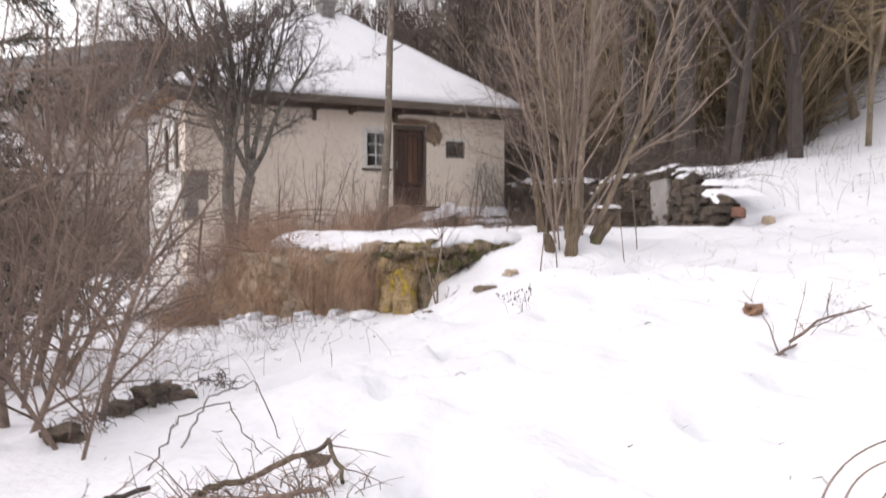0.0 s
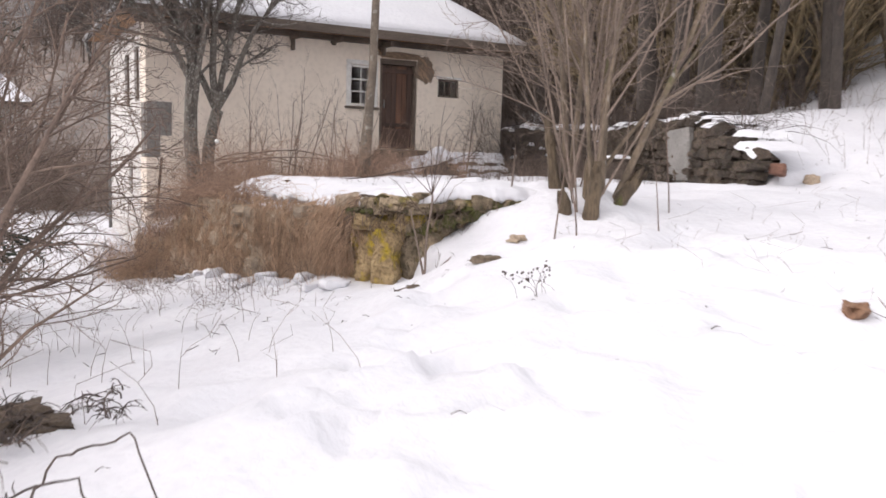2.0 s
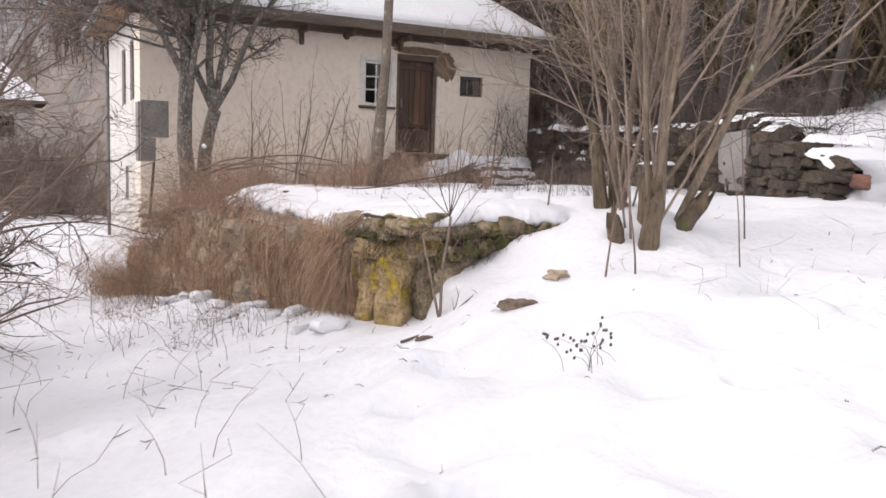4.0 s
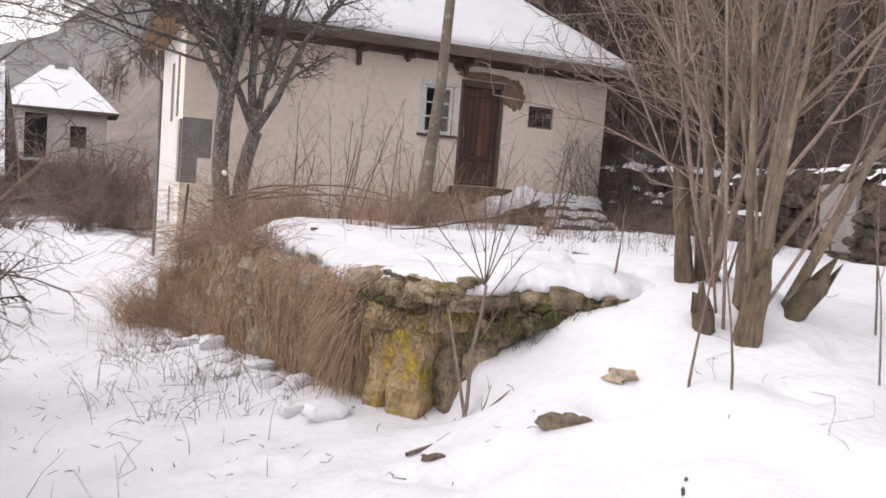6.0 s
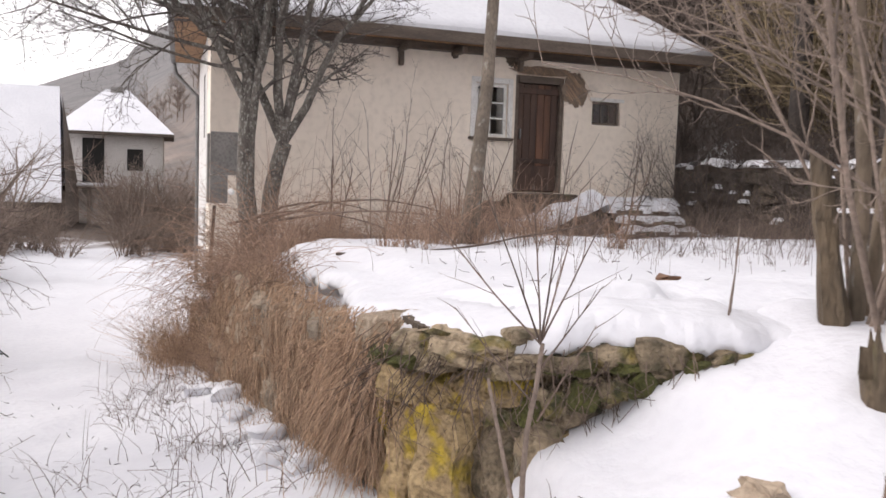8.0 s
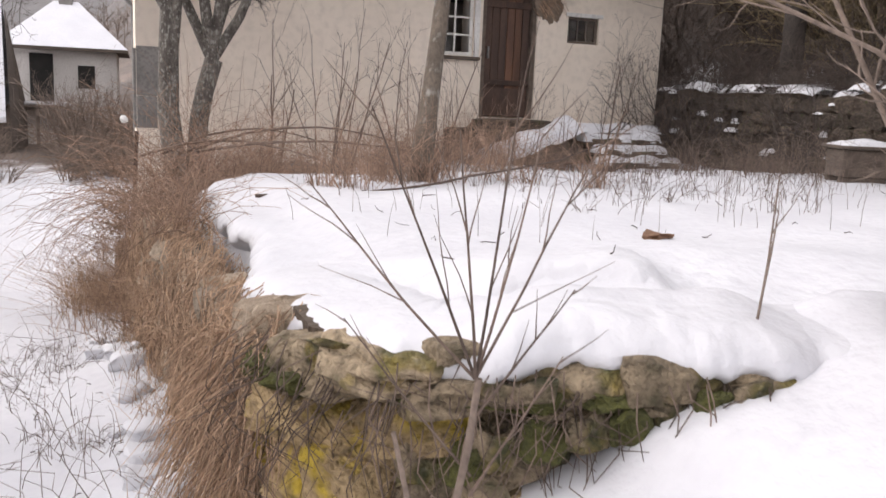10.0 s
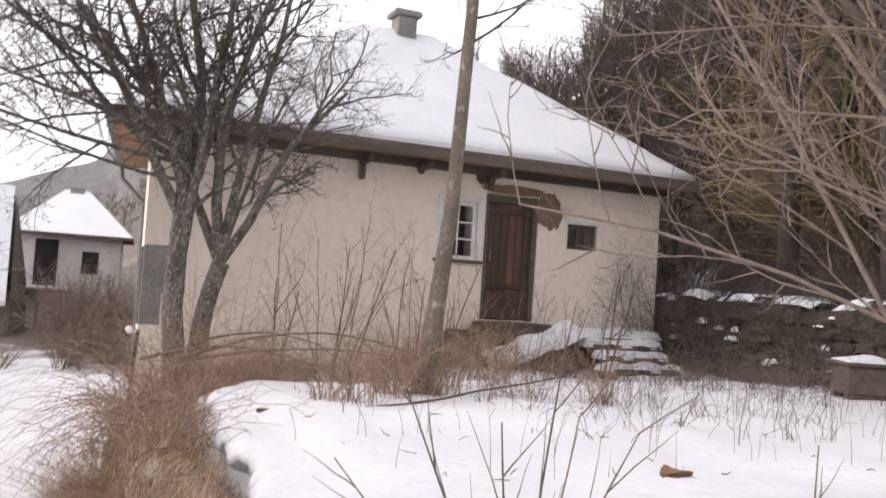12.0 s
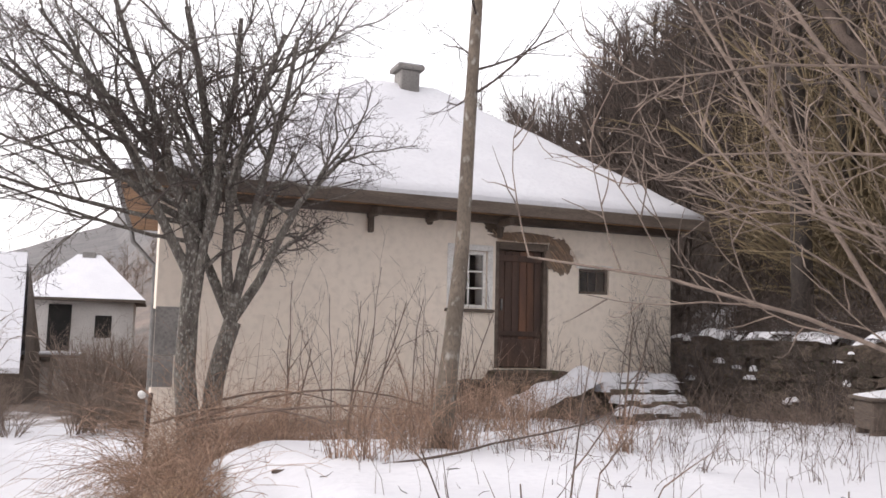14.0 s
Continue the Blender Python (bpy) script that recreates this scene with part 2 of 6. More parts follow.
def stone_bm(rng, sx, sy, sz, rough=0.12, cuts=2):
    """An irregular, rounded block."""
    bm = bmesh.new()
    bmesh.ops.create_cube(bm, size=1.0)
    bmesh.ops.bevel(bm, geom=bm.edges[:], offset=0.12, segments=1, affect="EDGES")
    if cuts:
        bmesh.ops.subdivide_edges(bm, edges=bm.edges[:], cuts=cuts - 1, use_grid_fill=True)
    o = Vector((rng.uniform(-50, 50), rng.uniform(-50, 50), rng.uniform(-50, 50)))
    for v in bm.verts:
        n1 = noise.noise_vector(v.co * 1.3 + o) * rough * 1.6 + noise.noise_vector(v.co * 4 + o) * rough * 0.5 + noise.noise_vector(v.co * 10 + o) * rough * 0.22
        v.co = Vector(((v.co.x + n1.x) * sx, (v.co.y + n1.y) * sy, (v.co.z + n1.z) * sz))
    return bm


# ---- ground ----
SPOTS = [(-9.8, -18.7, 1.72), (-13, -20, 1.5), (-6.5, -17.5, 2.05), (-5.3, -15.2, 2.28), (-4.5, -14.4, 2.4), (-4.0, -13.6, 2.46), (-5.5, -13.6, 2.3),
         (-7.3, -13.4, 2.08), (-8.6, -13.9, 2.0), (-8.4, -15.6, 1.98), (-5.8, -12.1, 2.17), (-5.4, -11.1, 2.18), (-5.3, -10.1, 2.08), (-4.4, -11.6, 2.55),
         (-3.7, -11.3, 2.64), (-2.6, -11, 2.78), (0.7, -10.2, 3.03), (-6.1, -8.3, 1.56), (-5.5, -5.5, 1.42), (-5.4, -0.5, 0.8), (-9, -9, 1.45),
         (-8, 4, 1.0), (-13, 0, 1.0), (7.4, -5, 4.6), (4, -9, 3.75), (3, -14, 3.3), (-1, -15, 2.75), (12, -10, 7.2), (11, -4, 6.6), (-4.4, -10.75, 2.52), (-3.8, -10.85, 2.78), (-3.2, -10.9, 2.86)]
SP = np.array(SPOTS)


def tps(a, b):
    r2 = (a[:, None, 0] - b[None, :, 0]) ** 2 + (a[:, None, 1] - b[None, :, 1]) ** 2
    return r2 * np.log(r2 + 1e-6) * 0.5


n_sp = len(SP)
A_sp = np.zeros((n_sp + 3, n_sp + 3))
A_sp[:n_sp, :n_sp] = tps(SP, SP) + np.eye(n_sp) * 0.15
A_sp[:n_sp, n_sp:] = np.c_[np.ones(n_sp), SP[:, :2]]
A_sp[n_sp:, :n_sp] = A_sp[:n_sp, n_sp:].T
W_SP = np.linalg.solve(A_sp, np.r_[SP[:, 2], 0, 0, 0])


def smooth01(t):
    t = np.clip(t, 0, 1)
    return t * t * (3 - 2 * t)


# edge of the upper terrace: along the retaining wall, the rock ledge, then back along the dark stone wall
EDGE = [(-5.02, -0.3), (-5.02, -8.5), (-4.86, -9.2), (-4.64, -9.75), (-3.75, -10.35), (-2.6, -10.55), (0.1, -10.15)]


LED_FOOT = [(-5.3, -9.5), (-5.32, -9.8), (-5.08, -10.12), (-4.5, -10.4), (-3.9, -10.66), (-3.4, -10.75)]


def seg_dist(x, y, a, b):
    ax, ay, bx, by = *a, *b
    t = np.clip(((x - ax) * (bx - ax) + (y - ay) * (by - ay)) / ((bx - ax) ** 2 + (by - ay) ** 2), 0, 1)
    return np.hypot(x - ax - t * (bx - ax), y - ay - t * (by - ay))


TERRACE = EDGE + [(2.9, -5.4), (3.5, -2.2), (3.6, 0.4), (-5.0, 0.4)]


def inside(x, y, poly):
    r = np.zeros(np.shape(x), bool)
    for (ax, ay), (bx, by) in zip(poly, poly[1:] + poly[:1]):
        if ay == by:
            continue
        c = ((ay > y) != (by > y)) & (x < (bx - ax) * (y - ay) / (by - ay) + ax)
        r ^= c
    return r


def terrace_z(x, y):
    z = 2.68 + 0.17 * smooth01((-y - 1.5) / 4.0)
    z = z - 0.32 * smooth01((-0.9 - x) / 2.2) * smooth01((y + 4.8) / 3.0) - 0.12 * np.exp(-((x - 1.2) ** 2 + (y + 2.1) ** 2) / 0.8)
    z = z + 0.12 * smooth01((-y - 8.5) / 1.5) * smooth01((x + 5.0) / 0.6)
    dip = smooth01((-4.6 - x) / 0.5 + 0.6) * 0.16 * smooth01((y + 9.2) / 1.5)
    low = 0.45 * smooth01((y + 4.5) / 3.0) * smooth01((-3.6 - x) / 1.2)
    return z - dip - low


def bumps(x, y):
    return 0.055 * np.sin(1.7 * x + 0.6 * y + 1.0) * np.sin(1.3 * y - 0.5 * x) + 0.026 * np.sin(3.9 * x - 2.1 * y) * np.sin(3.1 * y + 1.4 * x + 2) + 0.02 * np.sin(5.3 * x + 1.9 * y + 0.7) * np.sin(4.7 * y - 2.3 * x) + 0.010 * np.sin(9.1 * x + 3 * y) * np.sin(8.3 * y - 4 * x)


def hill(x, y):
    u = 0.95 * (x - 5.5) + 0.30 * (y - 3.0)
    near = 0.55 * 40 * np.tanh(np.maximum(u, 0) ** 1.3 / (np.maximum(u, 0) ** 0.3 + 1.5) / 40)
    near = near * smooth01((y + 14 + 0.5 * (x - 6)) / 14.0 + 0.15)
    far = 49 * np.exp(-((x - 90) / 110.0) ** 2 - ((y - 380) / 130.0) ** 2) * (1 + 0.05 * np.sin(x / 9.0) * np.sin(y / 13.0))
    return near + far


rng_d = random.Random(8)
DENTS = [(rng_d.uniform(-8.4, -3.2), 0, rng_d.uniform(0.09, 0.24), rng_d.uniform(0.04, 0.12)) for _ in range(150)]
DENTS = [(x, -13.6 - (x + 5.5) * -0.2 + rng_d.gauss(0, 1.5), r, h) for x, _, r, h in DENTS]


def ground_np(x, y):
    x, y = np.asarray(x, float), np.asarray(y, float)
    q = np.c_[np.clip(x, -16, 14).ravel(), np.clip(y, -22, 6).ravel()]
    low = (tps(q, SP) @ W_SP[:n_sp] + W_SP[n_sp] + q @ W_SP[n_sp + 1:]).reshape(x.shape)
    low = np.clip(low, 0.55, 9.0)
    low = low + (0.9 - low) * smooth01((y - 3) / 6.0) * smooth01((4 - x) / 3.0)
    low = low + bumps(x, y) + hill(x, y)
    for cx, cy, r, h in DENTS:
        q2 = ((x - cx) ** 2 + (y - cy) ** 2) / (r * r)
        low = low - h * np.exp(-q2) + 0.25 * h * np.exp(-(np.sqrt(q2) - 1.7) ** 2 * 3)
    low = low + 0.13 * np.exp(-((x + 3.55) ** 2 + (y + 10.72) ** 2) / 0.16) + 0.13 * np.exp(-((x + 3.6) ** 2 + (y + 10.38) ** 2) / 0.06)
    # a drift that climbs along the foot of the rock ledge
    dl = np.full(x.shape, 1e9)
    for a, b in zip(LED_FOOT, LED_FOOT[1:]):
        dl = np.minimum(dl, seg_dist(x, y, a, b))
    foot = np.interp(x, [-5.4, -5.1, -4.92, -4.8, -4.62, -4.44, -4.3, -3.95, -3.7, -3.3], [1.98, 2.0, 2.06, 2.36, 2.44, 2.54, 2.7, 2.78, 2.9, 2.95])
    wd = np.exp(-(np.maximum(dl - 0.08, 0) / 0.3) ** 2)
    low = low + (foot + 0.3 * bumps(x, y) - low) * wd
    ins = inside(x, y, TERRACE)
    d = np.full(x.shape, 1e9)
    for a, b in zip(EDGE, EDGE[1:]):
        d = np.minimum(d, seg_dist(x, y, a, b))
    top = terrace_z(x, y) + 0.5 * bumps(x, y)
    f = np.where(ins, smooth01((d - 0.1) / (0.2 + 0.8 * smooth01((x + 4.0) / 0.4))), 0.0)
    res = low * (1 - f) + top * f
    # the bank above the dark stone wall
    dw = np.minimum(np.minimum(seg_dist(x, y, (0.1, -10.15), (2.9, -5.4)), seg_dist(x, y, (2.9, -5.4), (3.5, -2.2))), seg_dist(x, y, (3.5, -2.2), (3.6, 0.4)))
    outer = ~ins & (y < 1.0) & (x > 0.0 + 0.42 * (y + 10.2)) & (y > -10.2)
    ht = 3.3 + 0.55 * smooth01((y + 10.2) / 2.2)
    up = np.maximum(low, ht + 0.12 * dw)
    res = np.where(outer, low + (up - low) * smooth01(dw / 0.2) * smooth01((y + 10.6) / 1.2), res)
    return res


def gz(x, y):
    return float(ground_np(np.array([x]), np.array([y]))[0])


def axis_lines(fine, far):
    return np.array(sorted(set(np.round(fine, 4)) | set(np.round(far, 4))))


gx = axis_lines(np.concatenate([np.arange(-10.5, 5, 0.11), np.arange(-5.3, -4.6, 0.04)]), np.concatenate([np.arange(-40, 45, 1.2), np.linspace(-900, 900, 50)]))
gy = axis_lines(np.concatenate([np.arange(-19, 1, 0.11), np.arange(-10.9, -9.2, 0.05)]), np.concatenate([np.arange(-40, 70, 1.2), np.linspace(-600, 900, 50)]))
GX, GY = np.meshgrid(gx, gy)
GZ = ground_np(GX, GY)
nx, ny = len(gx), len(gy)
ii = (np.arange(ny - 1)[:, None] * nx + np.arange(nx - 1)[None, :]).ravel()
GROUND = SNOW.copy()
GROUND.name = "snow_and_leaf_litter"
gn, gl = GROUND.node_tree.nodes, GROUND.node_tree.links
pr = gn["Principled BSDF"]
snow_col = pr.inputs["Base Color"].links[0].from_socket
gco = gn.new("ShaderNodeTexCoord")
dot = gn.new("ShaderNodeVectorMath")
dot.operation = "DOT_PRODUCT"
dot.inputs[1].default_value = (0.8, 0.6, 0.0)
gl.new(gco.outputs["Object"], dot.inputs[0])
gnz = gn.new("ShaderNodeTexNoise")
gnz.inputs["Scale"].default_value, gnz.inputs["Detail"].default_value = 0.7, 6
gl.new(gco.outputs["Object"], gnz.inputs["Vector"])
madd = gn.new("ShaderNodeMath")
madd.operation = "MULTIPLY_ADD"
madd.inputs[1].default_value = 9.0
gl.new(gnz.outputs["Fac"], madd.inputs[0])
gl.new(dot.outputs["Value"], madd.inputs[2])
mr = gn.new("ShaderNodeMapRange")
mr.inputs["From Min"].default_value, mr.inputs["From Max"].default_value = 8.0, 10.5
gl.new(madd.outputs["Value"], mr.inputs["Value"])
mxg = gn.new("ShaderNodeMix")
mxg.data_type = "RGBA"
# far hill: tone of distant bare woods, with aerial haze's greying put into the colour
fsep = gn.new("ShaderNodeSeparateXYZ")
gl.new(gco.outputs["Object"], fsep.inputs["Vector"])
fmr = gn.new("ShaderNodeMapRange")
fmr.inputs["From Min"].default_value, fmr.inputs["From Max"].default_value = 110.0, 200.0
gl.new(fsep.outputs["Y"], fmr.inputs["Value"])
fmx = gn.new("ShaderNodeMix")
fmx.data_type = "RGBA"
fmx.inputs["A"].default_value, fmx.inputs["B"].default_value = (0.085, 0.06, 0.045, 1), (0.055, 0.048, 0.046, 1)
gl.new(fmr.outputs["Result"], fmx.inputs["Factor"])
fnz = gn.new("ShaderNodeTexNoise")
fnz.inputs["Scale"].default_value, fnz.inputs["Detail"].default_value, fnz.inputs["Roughness"].default_value = 0.16, 8, 0.75
gl.new(gco.outputs["Object"], fnz.inputs["Vector"])
fvar = gn.new("ShaderNodeMapRange")
fvar.inputs["From Min"].default_value, fvar.inputs["From Max"].default_value, fvar.inputs["To Min"].default_value, fvar.inputs["To Max"].default_value = 0.36, 0.66, 0.4, 1.9
gl.new(fnz.outputs["Fac"], fvar.inputs["Value"])
fhs = gn.new("ShaderNodeHueSaturation")
gl.new(fvar.outputs["Result"], fhs.inputs["Value"])
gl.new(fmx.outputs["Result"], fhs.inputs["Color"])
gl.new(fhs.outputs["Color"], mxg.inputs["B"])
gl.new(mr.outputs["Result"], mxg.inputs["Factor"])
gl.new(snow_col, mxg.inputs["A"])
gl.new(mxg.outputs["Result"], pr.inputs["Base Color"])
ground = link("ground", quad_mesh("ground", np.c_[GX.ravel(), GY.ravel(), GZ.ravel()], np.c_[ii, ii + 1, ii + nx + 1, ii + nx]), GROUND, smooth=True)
tagged(ground, "trodden white snow over a sloping winter yard", "snow ground", kind="structure")

# ---- the house ----
EAVE, RIDGE, RIDGE_Y = 5.72, 8.18, 2.4
X0, X1, Y1 = -4.98, 3.28, 5.0
SLANT = 0.066  # the gable side leans in towards the back


def wall_mesh(name, u0, u1, z0, z1, thick, holes, mat, m, parent, label=""):
    """A wall from u0 to u1 with openings right through it; its outer face lies at local y = 0."""
    us = sorted({u0, u1, *[h[0] for h in holes], *[h[1] for h in holes]})
    zs = sorted({z0, z1, *[h[2] for h in holes], *[h[3] for h in holes]})
    solid = {}
    for i in range(len(us) - 1):
        for j in range(len(zs) - 1):
            cu, cz = (us[i] + us[i + 1]) / 2, (zs[j] + zs[j + 1]) / 2
            solid[i, j] = not any(h[0] < cu < h[1] and h[2] < cz < h[3] for h in holes)
    bm, cache = bmesh.new(), {}

    def vert(u, y, z):
        k = (round(u, 4), y, round(z, 4))
        if k not in cache:
            cache[k] = bm.verts.new((u, y, z))
        return cache[k]

    for (i, j), s in solid.items():
        if not s:
            continue
        a, b, c, d = us[i], us[i + 1], zs[j], zs[j + 1]
        bm.faces.new([vert(a, 0, c), vert(b, 0, c), vert(b, 0, d), vert(a, 0, d)])
        bm.faces.new([vert(a, thick, d), vert(b, thick, d), vert(b, thick, c), vert(a, thick, c)])
        for di, dj, q in ((-1, 0, ((a, d), (a, c))), (1, 0, ((b, c), (b, d))), (0, -1, ((a, c), (b, c))), (0, 1, ((b, d), (a, d)))):
            if not solid.get((i + di, j + dj), False):
                (ua, za), (ub, zb) = q
                bm.faces.new([vert(ub, 0, zb), vert(ua, 0, za), vert(ua, thick, za), vert(ub, thick, zb)])
    bmesh.ops.recalc_face_normals(bm, faces=bm.faces[:])
    ob = part(name, bm, mat, parent, label)
    ob.matrix_local = m
    return ob


house = tagged(empty("house"), "old plastered cottage with a snow-covered hipped roof", "house")
DOOR = (0.0, 0.94, 3.29, 5.26)
WIN = (-0.72, -0.14, 4.2, 5.08)
VENT = (1.49, 2.06, 4.5, 4.91)
wall_mesh("front_wall", X0, X1, 0.3, EAVE + 0.05, 0.45, [DOOR, WIN, VENT], PLASTER, pose(0, 0, 0), house, "stained cream plaster wall")
side_len = Y1 / math.cos(SLANT)
SIDE = pose(X0, 0, 0) @ Matrix.Rotation(radians(-90) - SLANT, 4, "Z") @ pose(-side_len, 0, 0)
SW = [(0.78, 1.34, 4.1, 5.18), (2.0, 2.62, 4.05, 5.12), (1.7, 2.15, 2.2, 2.86)]
side_holes = [(side_len - b, side_len - a, c, d) for a, b, c, d in SW]
SIDE = pose(X0, 0, 0) @ Matrix.Rotation(radians(-90) - SLANT, 4, "Z") @ pose(-side_len, 0.0, 0)
wall_mesh("side_wall", 0, side_len - 0.04, 0.3, EAVE + 0.05, 0.45, side_holes, PLASTER_SIDE, SIDE, house, "flaking whitewashed side wall")
wall_mesh("side_wall", 0, Y1 - 0.46, 0.3, EAVE + 0.05, 0.4, [], PLASTER, pose(X1, 0.455, 0, 0, 0, 90), house)
wall_mesh("back_wall", 0, X1 - X0 - 1.1, 0.3, EAVE + 0.05, 0.4, [], PLASTER, pose(X1 - 0.42, Y1, 0, 0, 0, 180), house)
part("floor", box_bm(X0 + 0.6, X1 - 0.4, 0.46, Y1 - 0.4, 3.0, 3.2), DARK, house)
part("ceiling", box_bm(X0 + 0.6, X1 - 0.4, 0.46, Y1 - 0.4, 5.5, 5.6), DARK, house)

# roof: boards below, snow above
OV = 0.62
ex0, ex1, ey0, ey1 = X0 - 0.55, X1 + 0.3, -OV, Y1 + 0.4
RL, RR = -1.42, -0.1


def roof_shell(zoff, grow_by, name, mat, thick, label="", n=1):
    c = [(ex0 - grow_by, ey0 - grow_by), (ex1 + grow_by, ey0 - grow_by), (ex1 + grow_by - 0.1, ey1 + grow_by), (ex0 - grow_by + 0.45, ey1 + grow_by)]
    vs = [Vector((x, y, EAVE + zoff)) for x, y in c] + [Vector((RL, RIDGE_Y, RIDGE + zoff)), Vector((RR, RIDGE_Y, RIDGE + zoff))]
    bm = bmesh.new()
    v = [bm.verts.new(p) for p in vs]
    for f in ((0, 1, 5, 4), (1, 2, 5), (2, 3, 4, 5), (3, 0, 4)):
        bm.faces.new([v[i] for i in f])
    low = [bm.verts.new(p - Vector((0, 0, thick))) for p in vs]
    for f in ((0, 1, 5, 4), (1, 2, 5), (2, 3, 4, 5), (3, 0, 4)):
        bm.faces.new([low[i] for i in reversed(f)])
    for a, b in ((0, 1), (1, 2), (2, 3), (3, 0)):
        bm.faces.new([v[b], v[a], low[a], low[b]])
    if n > 1:
        bmesh.ops.subdivide_edges(bm, edges=bm.edges[:], cuts=n, use_grid_fill=True)
        bmesh.ops.triangulate(bm, faces=[f for f in bm.faces if len(f.verts) > 4])
        for w in bm.verts:
            w.co.z += 0.03 * noise.noise(w.co * 0.9) + 0.012 * noise.noise(w.co * 4)
            w.co.y += 0.02 * noise.noise(w.co * 3 + Vector((7, 0, 0)))
    bmesh.ops.recalc_face_normals(bm, faces=bm.faces[:])
    return part(name, bm, mat, house, label, smooth=n > 1)


roof = roof_shell(0.0, 0.0, "roof", OLD_WOOD, 0.06, "weathered wooden roof edge")
roof_shell(0.125, -0.05, "roof_snow", SNOW, 0.11, "thick layer of roof snow", n=14)
# fascia boards, gutter and soffit boards
part("fascia", box_bm(ex0, ex1, ey0 - 0.035, ey0 - 0.002, EAVE - 0.14, EAVE + 0.04, 0.006), OLD_WOOD, house)
part("eave_beam", box_bm(X0 - 0.2, X1 + 0.1, -0.16, -0.004, EAVE - 0.2, EAVE - 0.08, 0.01), OLD_WOOD, house)


def board(x0, x1, y0, y1, z, mat, name="soffit_board"):
    return part(name, box_bm(x0, x1, y0, y1, z, z + 0.02, 0.004), mat, house)


for k in range(4):
    board(ex0 + 0.02, ex1 - 0.03, -0.6 + 0.152 * k, -0.6 + 0.152 * k + 0.145, EAVE - 0.085, SOFFIT_WOOD if k < 3 else OLD_WOOD)
for k in range(34):
    y = 0.03 + 0.15 * k
    if y < ey1 - 0.1:
        sx = y * 0.08
        board(ex0 + 0.02 + sx, X0 + 0.02 + sx, y, y + 0.143, EAVE - 0.085, SOFFIT_WOOD)
gut = []
for k in range(9):
    f = k / 8
    gut.append((ex0 - 0.05 + 0.45 * f, ey0 + (ey1 - ey0) * f, EAVE - 0.03))
V, F = tubes([([gut], [[0.065] * 9], 10)])
link("gutter", quad_mesh("gutter", V, F), ZINC, house, "grey zinc gutter", smooth=True)
pipe = [(ex0 + 0.4, ey1 - 0.05, EAVE - 0.06), (ex0 + 0.44, ey1 - 0.1, EAVE - 0.3), (X0 + 0.3, Y1 + 0.08, EAVE - 0.75), (X0 + 0.31, Y1 + 0.06, 3.0), (X0 + 0.31, Y1 + 0.06, 0.9)]
V, F = tubes([([pipe], [[0.045] * 5], 8)])
link("downpipe", quad_mesh("downpipe", V, F), ZINC, house, smooth=True)
for bx, ln in ((-2.07, 0.28), (-1.15, 0.1), (0.02, 0.22)):
    bm = box_bm(-0.04, 0.04, -0.5, 0.0, -0.06, 0.05, 0.012)
    box_bm(-0.035, 0.035, -0.16, -0.05, -ln, -0.05, 0.015, bm)
    ob = part("bracket", bm, OLD_WOOD, house, "dark wooden eave bracket")
    ob.matrix_local = pose(bx, 0.0, EAVE - 0.2)
# chimney
ch = part("chimney", box_bm(-0.18, 0.18, -0.2, 0.2, -0.7, 0.34, 0.02), CEMENT, house, "grey rendered chimney")
ch.location = (-0.7, RIDGE_Y, RIDGE)
part("chimney_cap", box_bm(-0.26, 0.26, -0.25, 0.25, 0.342, 0.43, 0.02), CEMENT, ch)
part("chimney_snow", box_bm(-0.24, 0.24, -0.23, 0.23, 0.432, 0.46, 0.012), SNOW, ch)

# door: dark planked leaf in a heavy frame
door = empty("door")
door.parent = house
door.location = (DOOR[0], 0.0, DOOR[2])
dw, dh = DOOR[1] - DOOR[0], DOOR[3] - DOOR[2]
part("door_frame", box_bm(0.0, 0.075, 0.03, 0.2, 0, dh, 0.008), OLD_WOOD, door)
part("door_frame", box_bm(dw - 0.075, dw, 0.03, 0.2, 0, dh, 0.008), OLD_WOOD, door)
part("door_frame", box_bm(0.077, dw - 0.077, 0.03, 0.2, dh - 0.12, dh, 0.008), OLD_WOOD, door)
n_pl = 6
pw = (dw - 0.16) / n_pl
for k in range(n_pl):
    part("plank", box_bm(0.08 + k * pw, 0.08 + (k + 1) * pw - 0.006, 0.1, 0.14, 0.02, dh - 0.13, 0.006), RED_WOOD if k in (3, 4) else DARK_WOOD, door)
for za, zb in ((0.5, 0.58), (dh - 0.3, dh - 0.2)):
    part("rail", box_bm(0.08, dw - 0.08, 0.075, 0.098, za, zb, 0.006), DARK_WOOD, door)
part("kick_panel", box_bm(0.09, dw - 0.09, 0.07, 0.098, 0.03, 0.46, 0.01), DARK_WOOD, door)
part("latch", box_bm(0.13, 0.16, 0.05, 0.098, 0.9, 1.08, 0.006), ZINC, door, "iron latch")
# bare earth and lath where plaster has fallen off round the door
rng = random.Random(5)


